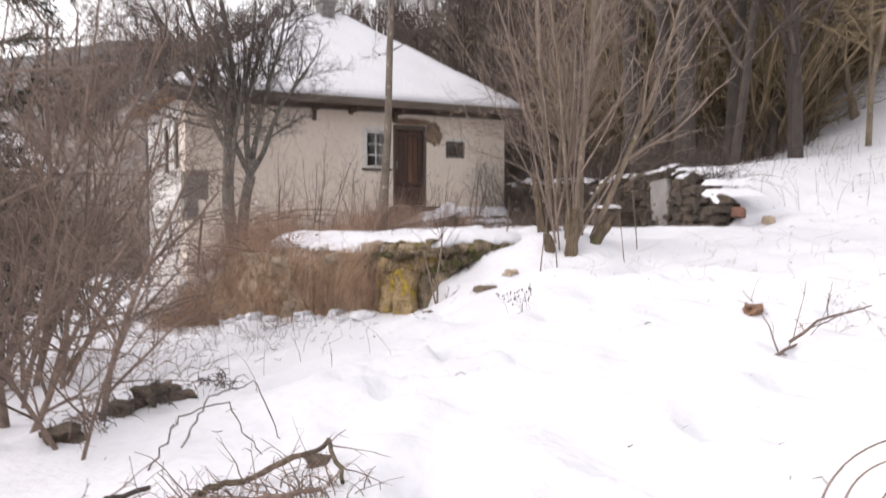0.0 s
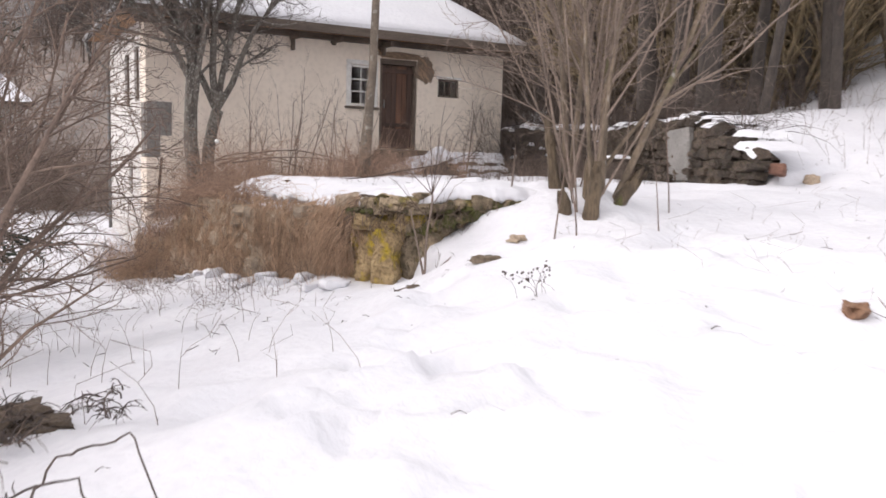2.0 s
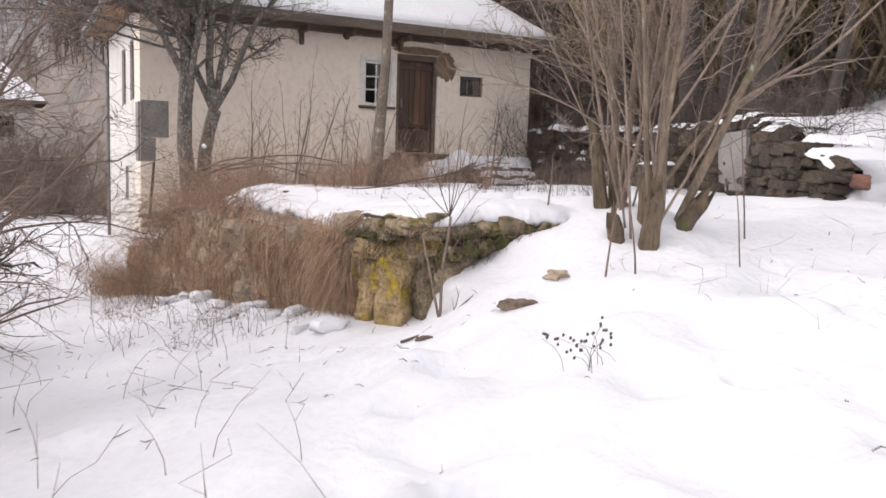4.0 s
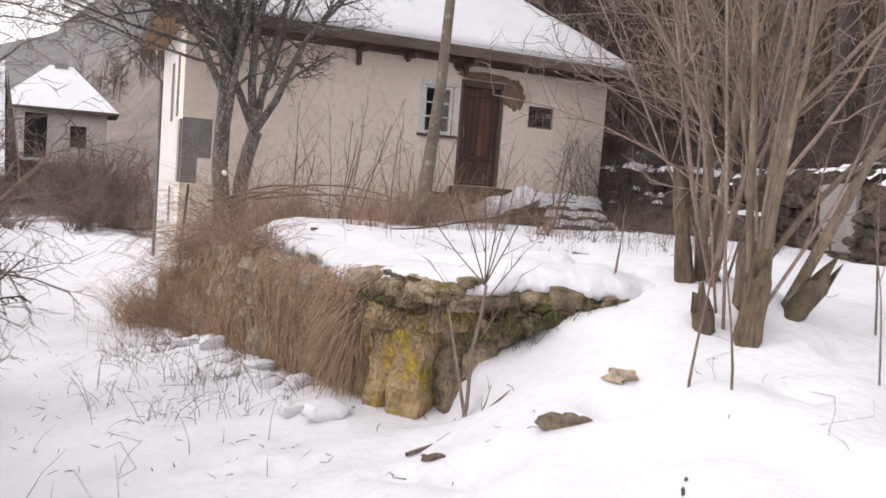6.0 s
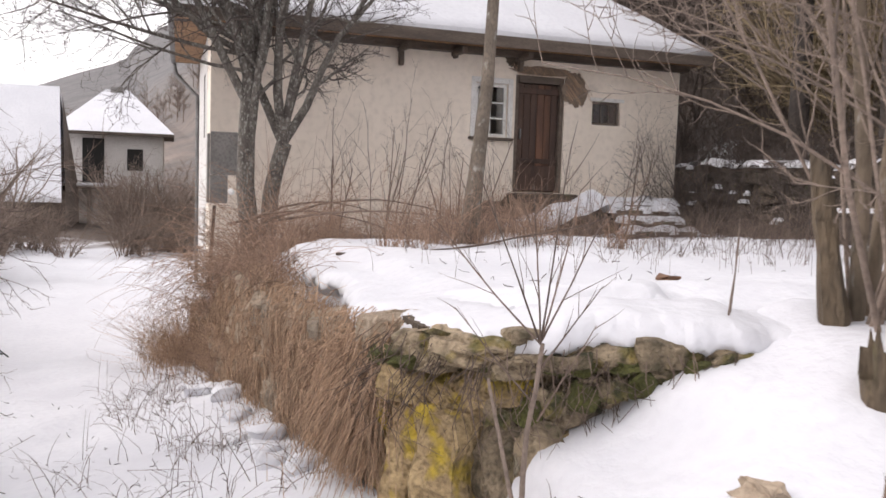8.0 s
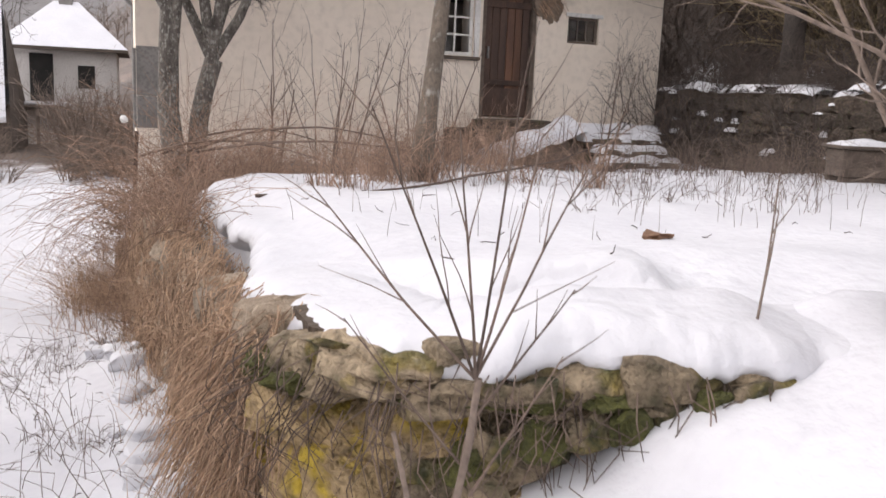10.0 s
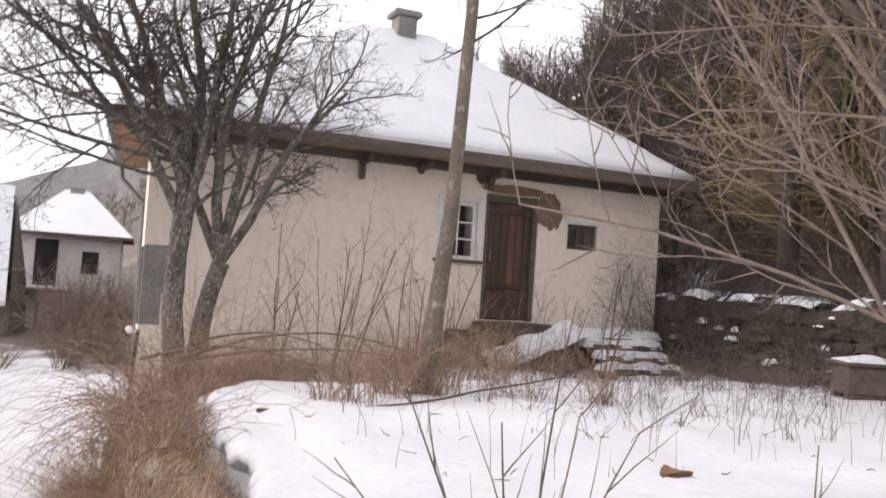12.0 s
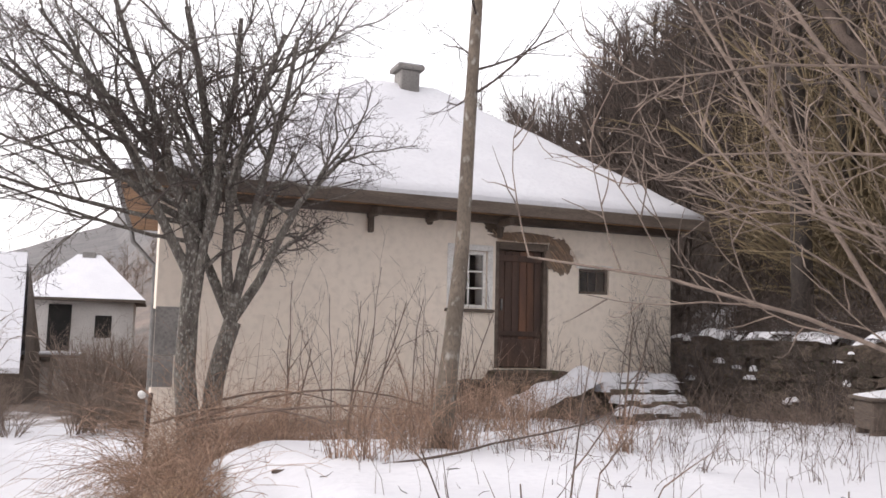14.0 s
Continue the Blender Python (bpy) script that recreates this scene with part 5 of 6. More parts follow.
# saplings at the ledge
def forked_sapling(x, y):
    """A slim stem that forks at waist height into a fan of straight rods."""
    rng = random.Random(150)
    out = {}
    z = gz(x, y) - 0.08
    fork = Vector((x + 0.07, y - 0.02, z + 0.86))
    b = Vector((x, y, z))
    out[0] = [([b.lerp(fork, i / 5) + Vector((0.012 * math.sin(i * 1.7), 0, 0)) for i in range(6)], [0.013, 0.012, 0.011, 0.0105, 0.010, 0.009]),
              ([b + Vector((0.03, 0.02, 0.1)) + Vector((-0.14 * i / 5, 0.03 * i / 5, 0.62 * i / 5)) for i in range(6)], [0.011, 0.010, 0.009, 0.008, 0.007, 0.006])]
    spec = [(0, 0, 0, 0, 0, 0), (4, 0.4, 24, 0.03, 0.0, 0.25), (0, 0, 0, 0.06, 0.0, 0)]
    for a, L, h in ((-0.9, 0.62, 0), (-0.5, 0.7, 0), (-0.22, 0.66, 0.05), (0.04, 0.75, 0), (0.2, 0.6, 0.08), (0.45, 0.62, 0), (0.75, 0.4, -0.1), (-0.75, 0.5, -0.25), (0.35, 0.45, -0.3)):
        d = Vector((0.92 * a, -0.38 * a + rng.gauss(0, 0.2), 1)).normalized()
        grow(rng, out, fork + Vector((0, 0, h)) if h <= 0 else fork.copy(), d, L, 0.0044, 1, spec)
    return plant("young_sapling", out, 1, (TWIG_PALE, TWIG_BROWN), "slim bare sapling in front of the rock ledge", "sapling", ("stem", "spray"))


forked_sapling(-4.97, -10.44)
shrub(random.Random(151), "young_sapling", -3.95, -10.3, 2, 0.75, 0.1, 0.0045, (TWIG_PALE, TWIG_PALE), "two thin switches rising from the terrace snow", "sapling", 0.05, [(1, 0.35, 22, 0.03, 0, 0.6), (0, 0, 0, 0.1, 0, 0)])
for k, (x, y, h) in enumerate(((-2.82, -11.35, 1.5), (-4.36, -11.85, 0.95), (-4.42, -11.6, 1.0), (-3.6, -12.0, 0.8))):
    shrub(random.Random(160 + k), "switch", x, y, 1, h, 0.12, 0.008, (TWIG_BROWN, TWIG_BROWN), "single dry switch standing in the snow", "switch", 0.02, [(2, 0.35, 30, 0.05, 0.03, 0.5), (0, 0, 0, 0.1, 0, 0)], 0.02, "switches in the snow")

# cut stubs at the foot of the hazel
def stub(x, y, dx, dy, L, r, seed):
    rg = random.Random(seed)
    d = Vector((dx, dy, 1)).normalized()
    p = Vector((x, y, gz(x, y) - 0.1))
    bm = bmesh.new()
    rings = []
    ns = 10
    for i in range(6):
        c = p + d * (L * i / 5)
        rr = r * (1.35 - 0.3 * min(1, i / 2) - (0.3 if i == 5 else 0)) * rg.uniform(0.92, 1.08)
        u = d.orthogonal().normalized()
        w = d.cross(u)
        rings.append([bm.verts.new(c + (u * math.cos(k * 2 * math.pi / ns) + w * math.sin(k * 2 * math.pi / ns)) * rr * (1 + 0.35 * noise.noise(Vector((k * 0.9, i * 0.5, seed)))) + d * (0.16 * rg.uniform(-1.3, 1.0) if i == 5 else 0)) for k in range(ns)])
    for i in range(5):
        for k in range(ns):
            bm.faces.new([rings[i][k], rings[i][(k + 1) % ns], rings[i + 1][(k + 1) % ns], rings[i + 1][k]])
    bm.faces.new(rings[5])
    ob = part("cut_stub", bm, BARK_STUB, None, smooth=False)
    return tagged(ob, "rotting cut stub at the foot of the hazel", "stump", "stubs by the hazel")


for k, a in enumerate(((-3.72, -11.26, 0.02, -0.08, 0.5, 0.066), (-3.6, -10.62, -0.12, 0.08, 0.66, 0.05), (-3.36, -11.16, 0.75, -0.15, 0.4, 0.06), (-3.86, -11.1, -0.25, 0.0, 0.24, 0.06), (-3.58, -11.08, 0.1, 0.15, 0.42, 0.06))):
    stub(*a, 170 + k)

# ---- left thicket, hedges, hillside woods ----
THICK = [(12, 0.42, 42, 0.1, 0.0, 0.12), (7, 0.5, 42, 0.16, -0.02, 0.2), (4, 0.5, 42, 0.2, -0.02, 0.2), (0, 0, 0, 0.2, -0.02, 0)]
for k, (x, y, n, h) in enumerate(((-9.15, -10.6, 10, 3.6), (-9.3, -9.4, 10, 3.9), (-9.45, -12.4, 9, 3.0), (-9.35, -13.6, 6, 1.9), (-9.3, -6.6, 9, 4.2), (-9.15, -9.9, 8, 3.6))):
    shrub(random.Random(200 + k), "thicket_bush", x, y, n, h, 0.5, 0.022, (TWIG_BROWN, TWIG_BROWN), "dense bare thicket of brown twigs in snow", rad=0.5, spec=THICK, group="thicket beside the path")
NEEDLE = material("dark_needles", (0.035, 0.045, 0.03), 0.9, (0.02, 0.026, 0.018), 6, 40, 0.3, 0.004, per_island=0.4)
for k, (x, y, h) in enumerate(((-9.05, -6.4, 5.6),)):
    out = {}
    rg = random.Random(240 + k)
    grow(rg, out, Vector((x, y, gz(x, y) - 0.1)), Vector((0, 0, 1)), h, 0.1, 0, [(46, 0.26, 80, 0.01, 0.0, 0.12), (14, 0.35, 50, 0.06, -0.04, 0.1), (9, 0.4, 48, 0.1, -0.05, 0.05), (0, 0, 0, 0.1, -0.04, 0)])
    for lev in (2, 3):
        out[lev] = [(p, [max(w * 1.5, 0.006) for w in r]) for p, r in out[lev]]
    plant("evergreen_tree", out, 1, (BARK_DARK, NEEDLE), "dark evergreen tree standing behind the bare thicket", "tree")
YEL = [(9, 0.45, 45, 0.1, 0.0, 0.25), (7, 0.5, 45, 0.14, -0.06, 0.15), (4, 0.55, 35, 0.12, -0.1, 0.15), (0, 0, 0, 0.12, -0.08, 0)]
for k, (x, y, h) in enumerate(((6.2, -8.2, 7.5), (8.5, -6.6, 8.0), (4.6, -10.8, 6.8), (9.5, -9.5, 7.5), (6.4, -4.6, 6.5), (8.3, -4.9, 7.0), (7.4, -6.0, 6.0))):
    shrub(random.Random(220 + k), "drooping_tree", x, y, 2, h, 0.2, 0.07, (BARK_PALE, TWIG_YELLOW), "bare tree with drooping yellowish twigs on the slope", "tree", 0.2, YEL, 0.02, "trees on the slope")


def forest_tree(rng, name, h, r, mat, kids=(11, 6, 3), wander=0.03, label="", up=0.03):
    out = {}
    spec = [(kids[0], 0.34, 48, wander, 0.0, 0.22), (kids[1], 0.5, 42, 0.14, up, 0.15), (kids[2], 0.5, 42, 0.18, up, 0.2), (0, 0, 0, 0.2, 0, 0)]
    grow(rng, out, Vector((0, 0, -0.2)), Vector((rng.gauss(0, 0.05), rng.gauss(0, 0.05), 1)).normalized(), h, r, 0, spec)
    return out


def scatter_mesh(variants, places):
    """Many copies of small meshes' arrays, joined. places: (variant, x, y, z, scale, turn)."""
    vs, fs, base = [], [], 0
    for k, x, y, z, s, a in places:
        V, F = variants[k]
        c, n = math.cos(a), math.sin(a)
        W = np.empty_like(V)
        W[:, 0] = (V[:, 0] * c - V[:, 1] * n) * s + x
        W[:, 1] = (V[:, 0] * n + V[:, 1] * c) * s + y
        W[:, 2] = V[:, 2] * s + z
        vs.append(W)
        fs.append(F + base)
        base += len(V)
    return np.concatenate(vs), np.concatenate(fs)


# big dark trunks on the bank
rng = random.Random(61)
for k, (x, y, r, h) in enumerate(((2.7, -6.8, 0.2, 11), (3.3, -5.6, 0.17, 12), (3.9, -4.2, 0.2, 12), (3.0, -7.7, 0.09, 7), (4.6, -6.2, 0.13, 9), (5.2, -3.2, 0.2, 12), (4.4, -1.8, 0.18, 11), (4.2, -8.2, 0.1, 7), (6.6, -5.6, 0.12, 9), (7.5, -5.0, 0.11, 9), (6.0, -1.2, 0.2, 12), (5.4, -7.2, 0.12, 9))):
    out = forest_tree(random.Random(300 + k), "", h, r, BARK, (14, 6, 3), 0.025)
    (V0, F0), (V1, F1) = wood_parts(out, 1, (10, 4, 3, 3))
    t = tagged(empty("bank_tree"), "dark bare tree on the snowy bank", "tree", "trees on the bank")
    link("trunk", quad_mesh("trunk", V0, F0), BARK_DARK, t, smooth=True)
    link("crown", quad_mesh("crown", V1, F1), WOODS, t)
    t.matrix_world = pose(x, y, gz(x, y), 0, 0, k * 77)

spots = []
for k in range(34):
    x, y, dx, dy = lerp_path(DW, rng.uniform(0.8, path_len(DW) - 0.3))
    spots.append((x + 0.35, y, rng.uniform(0.6, 1.1)))
canes(rng, "wall_top_scrub", spots, 30, 1.3, 0.005, WOODS, "dark tangled twigs hanging over the rubble wall", "scrub", "stuff", 1.2, flat=0.15)

# undergrowth on the bank, brown and tangled
spots = [(rng.uniform(3.2, 7.5), rng.uniform(-6.5, 2.5), rng.uniform(0.8, 1.4)) for _ in range(60)]
canes(rng, "bank_undergrowth", spots, 22, 1.5, 0.006, WOODS, "tangled brown undergrowth on the wooded bank", "undergrowth", "stuff", 0.8)
spots = [(rng.uniform(3.3, 9), rng.uniform(0.5, 9), rng.uniform(1.0, 1.8)) for _ in range(60)]
canes(rng, "bank_undergrowth", spots, 22, 1.9, 0.008, WOODS, "tangled brown undergrowth behind the house", "undergrowth", "stuff", 0.8)

variants = []
for k in range(7):
    rg = random.Random(400 + k)
    out = forest_tree(rg, "", rg.uniform(8, 11), 0.11, TWIG_BROWN, (13, 7, 4) if k < 5 else (17, 9, 4), 0.04)
    G = [([b[0] for b in br], [[q * (1 if lev == 0 else 1.6) for q in b[1]] for b in br], (5, 3, 3, 3)[min(lev, 3)]) for lev, br in out.items()]
    variants.append(tubes(G))
places = []
rng = random.Random(62)
for k in range(900):
    x, y = (rng.uniform(4, 75), rng.uniform(-12, 95)) if k % 3 else (rng.uniform(5, 30), rng.uniform(-13, 30))
    u = 0.95 * (x - 5.5) + 0.30 * (y - 3.0)
    if u < 1.5 or u > 50 or (y < -2 and x < 8.5 - 0.35 * y) or y < -13:
        continue
    low_trees = 1.0 if y > 60 else 0.45 if x + 5.8 < 0.62 * (y + 12.1) else 0.85 if x + 5.8 < 0.85 * (y + 12.1) else 1.0
    places.append((rng.randrange(7), x, y, gz(x, y), low_trees * rng.uniform(0.5, 0.9), rng.uniform(0, 6.28)))
places = places[:520]
V, F = scatter_mesh(variants, places)
tagged(link("hillside_woods", quad_mesh("hillside_woods", V, F), WOODS), "bare brown woods covering the steep hillside", "woods", kind="stuff")

# wooded hill slopes behind the field, and the hedge before it
places = []
for k in range(500):
    x, y = rng.uniform(-40, 34), rng.uniform(46, 120)
    if 0.95 * (x - 5.5) + 0.30 * (y - 3.0) < 12:
        continue
    places.append((rng.randrange(7), x, y, gz(x, y), rng.uniform(0.35, 0.6), rng.uniform(0, 6.28)))
V, F = scatter_mesh(variants, [p for p in places if p[2] > 75][:110])
tagged(link("far_woods", quad_mesh("far_woods", V, F), TWIG_BROWN), "bare woods on the far slope", "woods", kind="stuff")
shr = []
for k in range(3):
    out = {}
    rg = random.Random(450 + k)
    for q in range(10):
        a = rg.uniform(0, 6.28)
        grow(rg, out, Vector((0.3 * math.cos(a), 0.3 * math.sin(a), -0.1)), Vector((0.6 * math.cos(a), 0.6 * math.sin(a), 1)).normalized(), rg.uniform(1.4, 2.6), 0.02, 0, [(8, 0.5, 40, 0.12, 0, 0.1), (5, 0.5, 42, 0.16, 0, 0.2), (0, 0, 0, 0.2, 0, 0)])
    shr.append(tubes([([b[0] for b in br], [[w * 1.5 for w in b[1]] for b in br], 3) for br in out.values()]))
places = []
for k in range(75):
    x = rng.uniform(-16, 1)
    y = 14.5 + rng.gauss(0, 1.3) + 0.15 * abs(x + 6)
    places.append((rng.randrange(3), x, y, gz(x, y), rng.uniform(0.4, 0.8), rng.uniform(0, 6.28)))
for k in range(40):
    x, y = rng.uniform(-14, -9.5), rng.uniform(-4, 14)
    places.append((rng.randrange(3), x, y, gz(x, y), rng.uniform(0.9, 1.6), rng.uniform(0, 6.28)))
for k in range(16):
    x, y = rng.uniform(-6.0, -3.2), rng.uniform(19, 25)
    places.append((rng.randrange(3), x, y, gz(x, y), rng.uniform(0.9, 1.4), rng.uniform(0, 6.28)))
V, F = scatter_mesh(shr, places)
tagged(link("field_hedge", quad_mesh("field_hedge", V, F), TWIG_PALE), "brown bare hedge beyond the snowy field", "hedge", kind="stuff")

# low brushwood between the trees on the hillside
low = []
for k in range(4):
    out = {}
    rg = random.Random(470 + k)
    for q in range(7):
        a = rg.uniform(0, 6.28)
        grow(rg, out, Vector((0.5 * math.cos(a), 0.5 * math.sin(a), -0.1)), Vector((0.6 * math.cos(a), 0.6 * math.sin(a), 1)).normalized(), rg.uniform(1.8, 3.4), 0.025, 0, [(7, 0.5, 40, 0.12, 0, 0.1), (3, 0.5, 42, 0.16, 0, 0.2), (0, 0, 0, 0.2, 0, 0)])
    low.append(tubes([([b[0] for b in br], [[w * 1.6 for w in b[1]] for b in br], 3) for br in out.values()]))
places = []
for k in range(170):
    x, y = rng.uniform(5, 24), rng.uniform(-3, 34)
    if 0.95 * (x - 5.5) + 0.30 * (y - 3.0) < 0.5 or (y < -1 and x < 7):
        continue
    places.append((rng.randrange(4), x, y, gz(x, y), rng.uniform(0.8, 1.6), rng.uniform(0, 6.28)))
V, F = scatter_mesh(low, places)
tagged(link("hillside_brushwood", quad_mesh("hillside_brushwood", V, F), WOODS), "brown bare brushwood between the hillside trees", "brushwood", kind="stuff")

# scrub along the top of the clearing
places = []
for k in range(130):
    x = rng.uniform(6, 17)
    y = rng.uniform(-3.5, 0.5) - 0.55 * (x - 6) + rng.gauss(0, 0.8)
    places.append((rng.randrange(3), x, y, gz(x, y), rng.uniform(0.9, 2.3), rng.uniform(0, 6.28)))
V, F = scatter_mesh(shr, places)
tagged(link("slope_scrub", quad_mesh("slope_scrub", V, F), TWIG_YELLOW), "yellow-brown bare scrub at the top of the clearing", "scrub", kind="stuff")

# ---- far houses ----
def far_house(x, y, w, d, base, eave, ridge, rot, label):
    h = tagged(empty("far_house"), label, "house")
    part("wall", box_bm(-w / 2, w / 2, -d / 2, d / 2, base - 0.5, eave), FAR_WALL, h)
    bm = bmesh.new()
    o = 0.5
    c = [bm.verts.new(p) for p in ((-w / 2 - o, -d / 2 - o, eave), (w / 2 + o, -d / 2 - o, eave), (w / 2 + o, d / 2 + o, eave), (-w / 2 - o, d / 2 + o, eave), (-w * 0.12, 0, ridge), (w * 0.12, 0, ridge))]
    for f in ((0, 1, 5, 4), (1, 2, 5), (2, 3, 4, 5), (3, 0, 4), (3, 2, 1, 0)):
        bm.faces.new([c[i] for i in f])
    part("roof", bm, SNOW, h, "snow-covered hipped roof")
    part("eave", box_bm(-w / 2 - o, w / 2 + o, -d / 2 - o, d / 2 + o, eave - 0.14, eave - 0.005), OLD_WOOD, h)
    part("chimney", box_bm(-0.3, 0.3, -0.25, 0.25, ridge - 0.4, ridge + 0.12, 0.03), CEMENT, h)
    h.matrix_world = pose(x, y, 0, 0, 0, rot)
    return h


fh = far_house(-5.85, 33, 4.4, 5.5, 0.9, 5.15, 7.35, -4, "far white cottage with a snowy hipped roof")
part("door_recess", box_bm(-1.35, -0.4, -2.8, -2.72, 2.8, 4.85, 0.02), DARK, fh)
part("window", box_bm(0.6, 1.3, -2.8, -2.72, 3.4, 4.4, 0.02), DARK, fh)
bal = part("balcony", box_bm(-2.2, 0.3, -3.7, -2.76, 2.5, 2.62, 0.02), OLD_WOOD, fh)
part("balcony_snow", box_bm(-2.2, 0.3, -3.7, -2.78, 2.624, 2.76, 0.04), SNOW, bal)
for x in (-2.1, -1.0, 0.2):
    part("post", box_bm(x - 0.07, x + 0.07, -3.66, -3.52, 0.4, 2.5, 0.01), OLD_WOOD, bal)
barn = tagged(empty("far_barn"), "far wooden barn with a steep snowy roof", "barn")
bm = bmesh.new()
c = [bm.verts.new(p) for p in ((-4, -2.6, 0), (4, -2.6, 0), (4, 2.6, 0), (-4, 2.6, 0), (-4, -2.6, 2.2), (4, -2.6, 2.2), (4, 2.6, 2.2), (-4, 2.6, 2.2), (-4, 0, 6.2), (3.6, 0, 6.2))]
for f in ((0, 1, 5, 4), (2, 3, 7, 6), (1, 2, 6, 9, 5), (3, 0, 4, 8, 7), (3, 2, 1, 0)):
    bm.faces.new([c[i] for i in f])
part("wall", bm, OLD_WOOD, barn)
bm = bmesh.new()
for sgn in (-1, 1):
    q = [(-4.2, sgn * 3.0, 1.75), (3.9, sgn * 3.0, 1.75), (3.5, 0, 6.35), (-4.2, 0, 6.35)]
    a = [bm.verts.new(p) for p in q]
    b = [bm.verts.new((p[0], p[1], p[2] + 0.2)) for p in q]
    bm.faces.new(b)
    bm.faces.new(a[::-1])
    for i in range(4):
        bm.faces.new([a[i], a[(i + 1) % 4], b[(i + 1) % 4], b[i]])
bmesh.ops.recalc_face_normals(bm, faces=bm.faces[:])
part("roof", bm, SNOW, barn, "steep snow-covered roof")
barn.matrix_world = pose(-11.7, 27.5, 0.3, 0, 0, -4)

# ---- loose wood, tufts and weeds ----
def branch_thing(name, rng, p, d, L, r, spec, mats, label, category, group="", floor=True):
    out = {}
    grow(rng, out, Vector(p), Vector(d).normalized(), L, r, 0, spec)
    if floor:
        for br in out.values():
            for pts, rad in br:
                for i, q in enumerate(pts):
                    g = gz(q.x, q.y)
                    if q.z < g:
                        pts[i] = Vector((q.x, q.y, g - 0.01))
    return plant(name, out, 1, mats, label, category, ("limb", "spray"), group)


FALL = [(6, 0.4, 40, 0.05, -0.01, 0.3), (3, 0.45, 40, 0.12, 0.0, 0.2), (0, 0, 0, 0.15, 0, 0)]
def bent_branch(pts, r0, r1, mat, label, seed, lift=0.04, twigs=7):
    """A broken branch that follows the snow through the given places."""
    rg = random.Random(seed)
    P = []
    for (ax, ay, ah), (bx, by, bh) in zip(pts, pts[1:]):
        for i in range(8):
            f = i / 8
            x, y = ax + (bx - ax) * f, ay + (by - ay) * f
            P.append((x + rg.gauss(0, 0.006), y + rg.gauss(0, 0.006), gz(x, y) + lift + ah + (bh - ah) * f + rg.gauss(0, 0.006)))
    x, y, h = pts[-1]
    P.append((x, y, gz(x, y) + lift + h))
    n = len(P)
    ob = tagged(empty("fallen_branch"), label, "branch", "fallen wood")
    V, F = tubes([([P], [[(r0 + (r1 - r0) * i / (n - 1)) * rg.uniform(0.88, 1.12) for i in range(n)]], 9)])
    link("limb", quad_mesh("limb", V, F), mat, ob, smooth=True)
    out = {}
    for k in range(twigs):
        q = Vector(P[rg.randrange(n // 4, n)])
        grow(rg, out, q, Vector((rg.gauss(0, 1), rg.gauss(0, 1), rg.uniform(-0.1, 0.5))).normalized(), rg.uniform(0.12, 0.34), 0.004, 0, [(2, 0.5, 40, 0.15, 0, 0.3), (0, 0, 0, 0.1, 0, 0)])
    if out:
        V, F = tubes([([b[0] for b in br], [b[1] for b in br], 4) for br in out.values()])
        link("spray", quad_mesh("spray", V, F), TWIG_BROWN, ob)
    return ob


bent_branch(((-9.76, -15.02, 0.0), (-9.5, -14.98, 0.02), (-9.09, -15.07, 0.01), (-8.82, -15.22, -0.02)), 0.046, 0.03, TWIG_RED, "reddish broken log lying in the snow", 500, 0.03, 5)
bent_branch(((-9.72, -14.9, 0.02), (-9.3, -14.82, 0.04), (-9.01, -14.86, 0.03)), 0.018, 0.011, BARK_DARK, "dark broken branch lying beside a log", 501, 0.03, 6)
bent_branch(((-8.92, -15.13, 0.0), (-8.82, -15.09, 0.02), (-8.55, -15.09, 0.03), (-8.25, -15.06, 0.05), (-8.4, -15.53, 0.0)), 0.018, 0.009, BARK_STUB, "long mossy branch bent back over the snow", 502, 0.03, 8)
bent_branch(((-9.08, -15.26, 0.0), (-8.82, -15.41, 0.04), (-8.5, -15.55, 0.02)), 0.017, 0.009, TWIG_BROWN, "grey-brown broken branch lying in the snow", 503, 0.03, 8)
for k, (x, y) in enumerate(((-8.75, -14.4), (-8.55, -14.2))):
    bent_branch(((x - 0.2, y - 0.15, 0.0), (x, y + 0.05, 0.16), (x + 0.22, y - 0.02, 0.22), (x + 0.3, y - 0.3, 0.0)), 0.005, 0.003, TWIG_DARK, "thin broken stalk bent into the snow", 510 + k, 0.0, 0)
DEADB = [(7, 0.55, 48, 0.16, -0.02, 0.15), (3, 0.5, 45, 0.16, 0.03, 0.25), (0, 0, 0, 0.15, 0, 0)]
branch_thing("dead_branch", random.Random(503), (-5.55, -15.35, gz(-5.55, -15.35) - 0.04), (0.9, 0.35, 0.1), 0.8, 0.013, DEADB, (TWIG_BROWN, TWIG_BROWN), "gnarled dead branch sticking out of the snow", "branch", "fallen wood")
branch_thing("dead_branch", random.Random(504), (-5.2, -15.2, gz(-5.2, -15.2) + 0.05), (0.7, -0.3, 0.3), 0.55, 0.011, DEADB, (TWIG_BROWN, TWIG_BROWN), "gnarled dead branch sticking out of the snow", "branch", "fallen wood")
branch_thing("dead_branch", random.Random(505), (-5.5, -10.9, gz(-5.5, -10.9) + 0.02), (0.95, 0.25, 0.05), 0.9, 0.011, FALL, (TWIG_BROWN, TWIG_BROWN), "thin dark stick lying by the ledge", "branch", "fallen wood")

rng = random.Random(71)


def clod(name, x, y, sx, sy, sz, mat, label, category, seed, lift=0.3):
    ob = part(name, stone_bm(random.Random(seed), sx, sy, sz, 0.28, 4), mat)
    ob.matrix_world = pose(x, y, gz(x, y) + sz * lift, 0, 0, seed * 37)
    return tagged(ob, label, category)


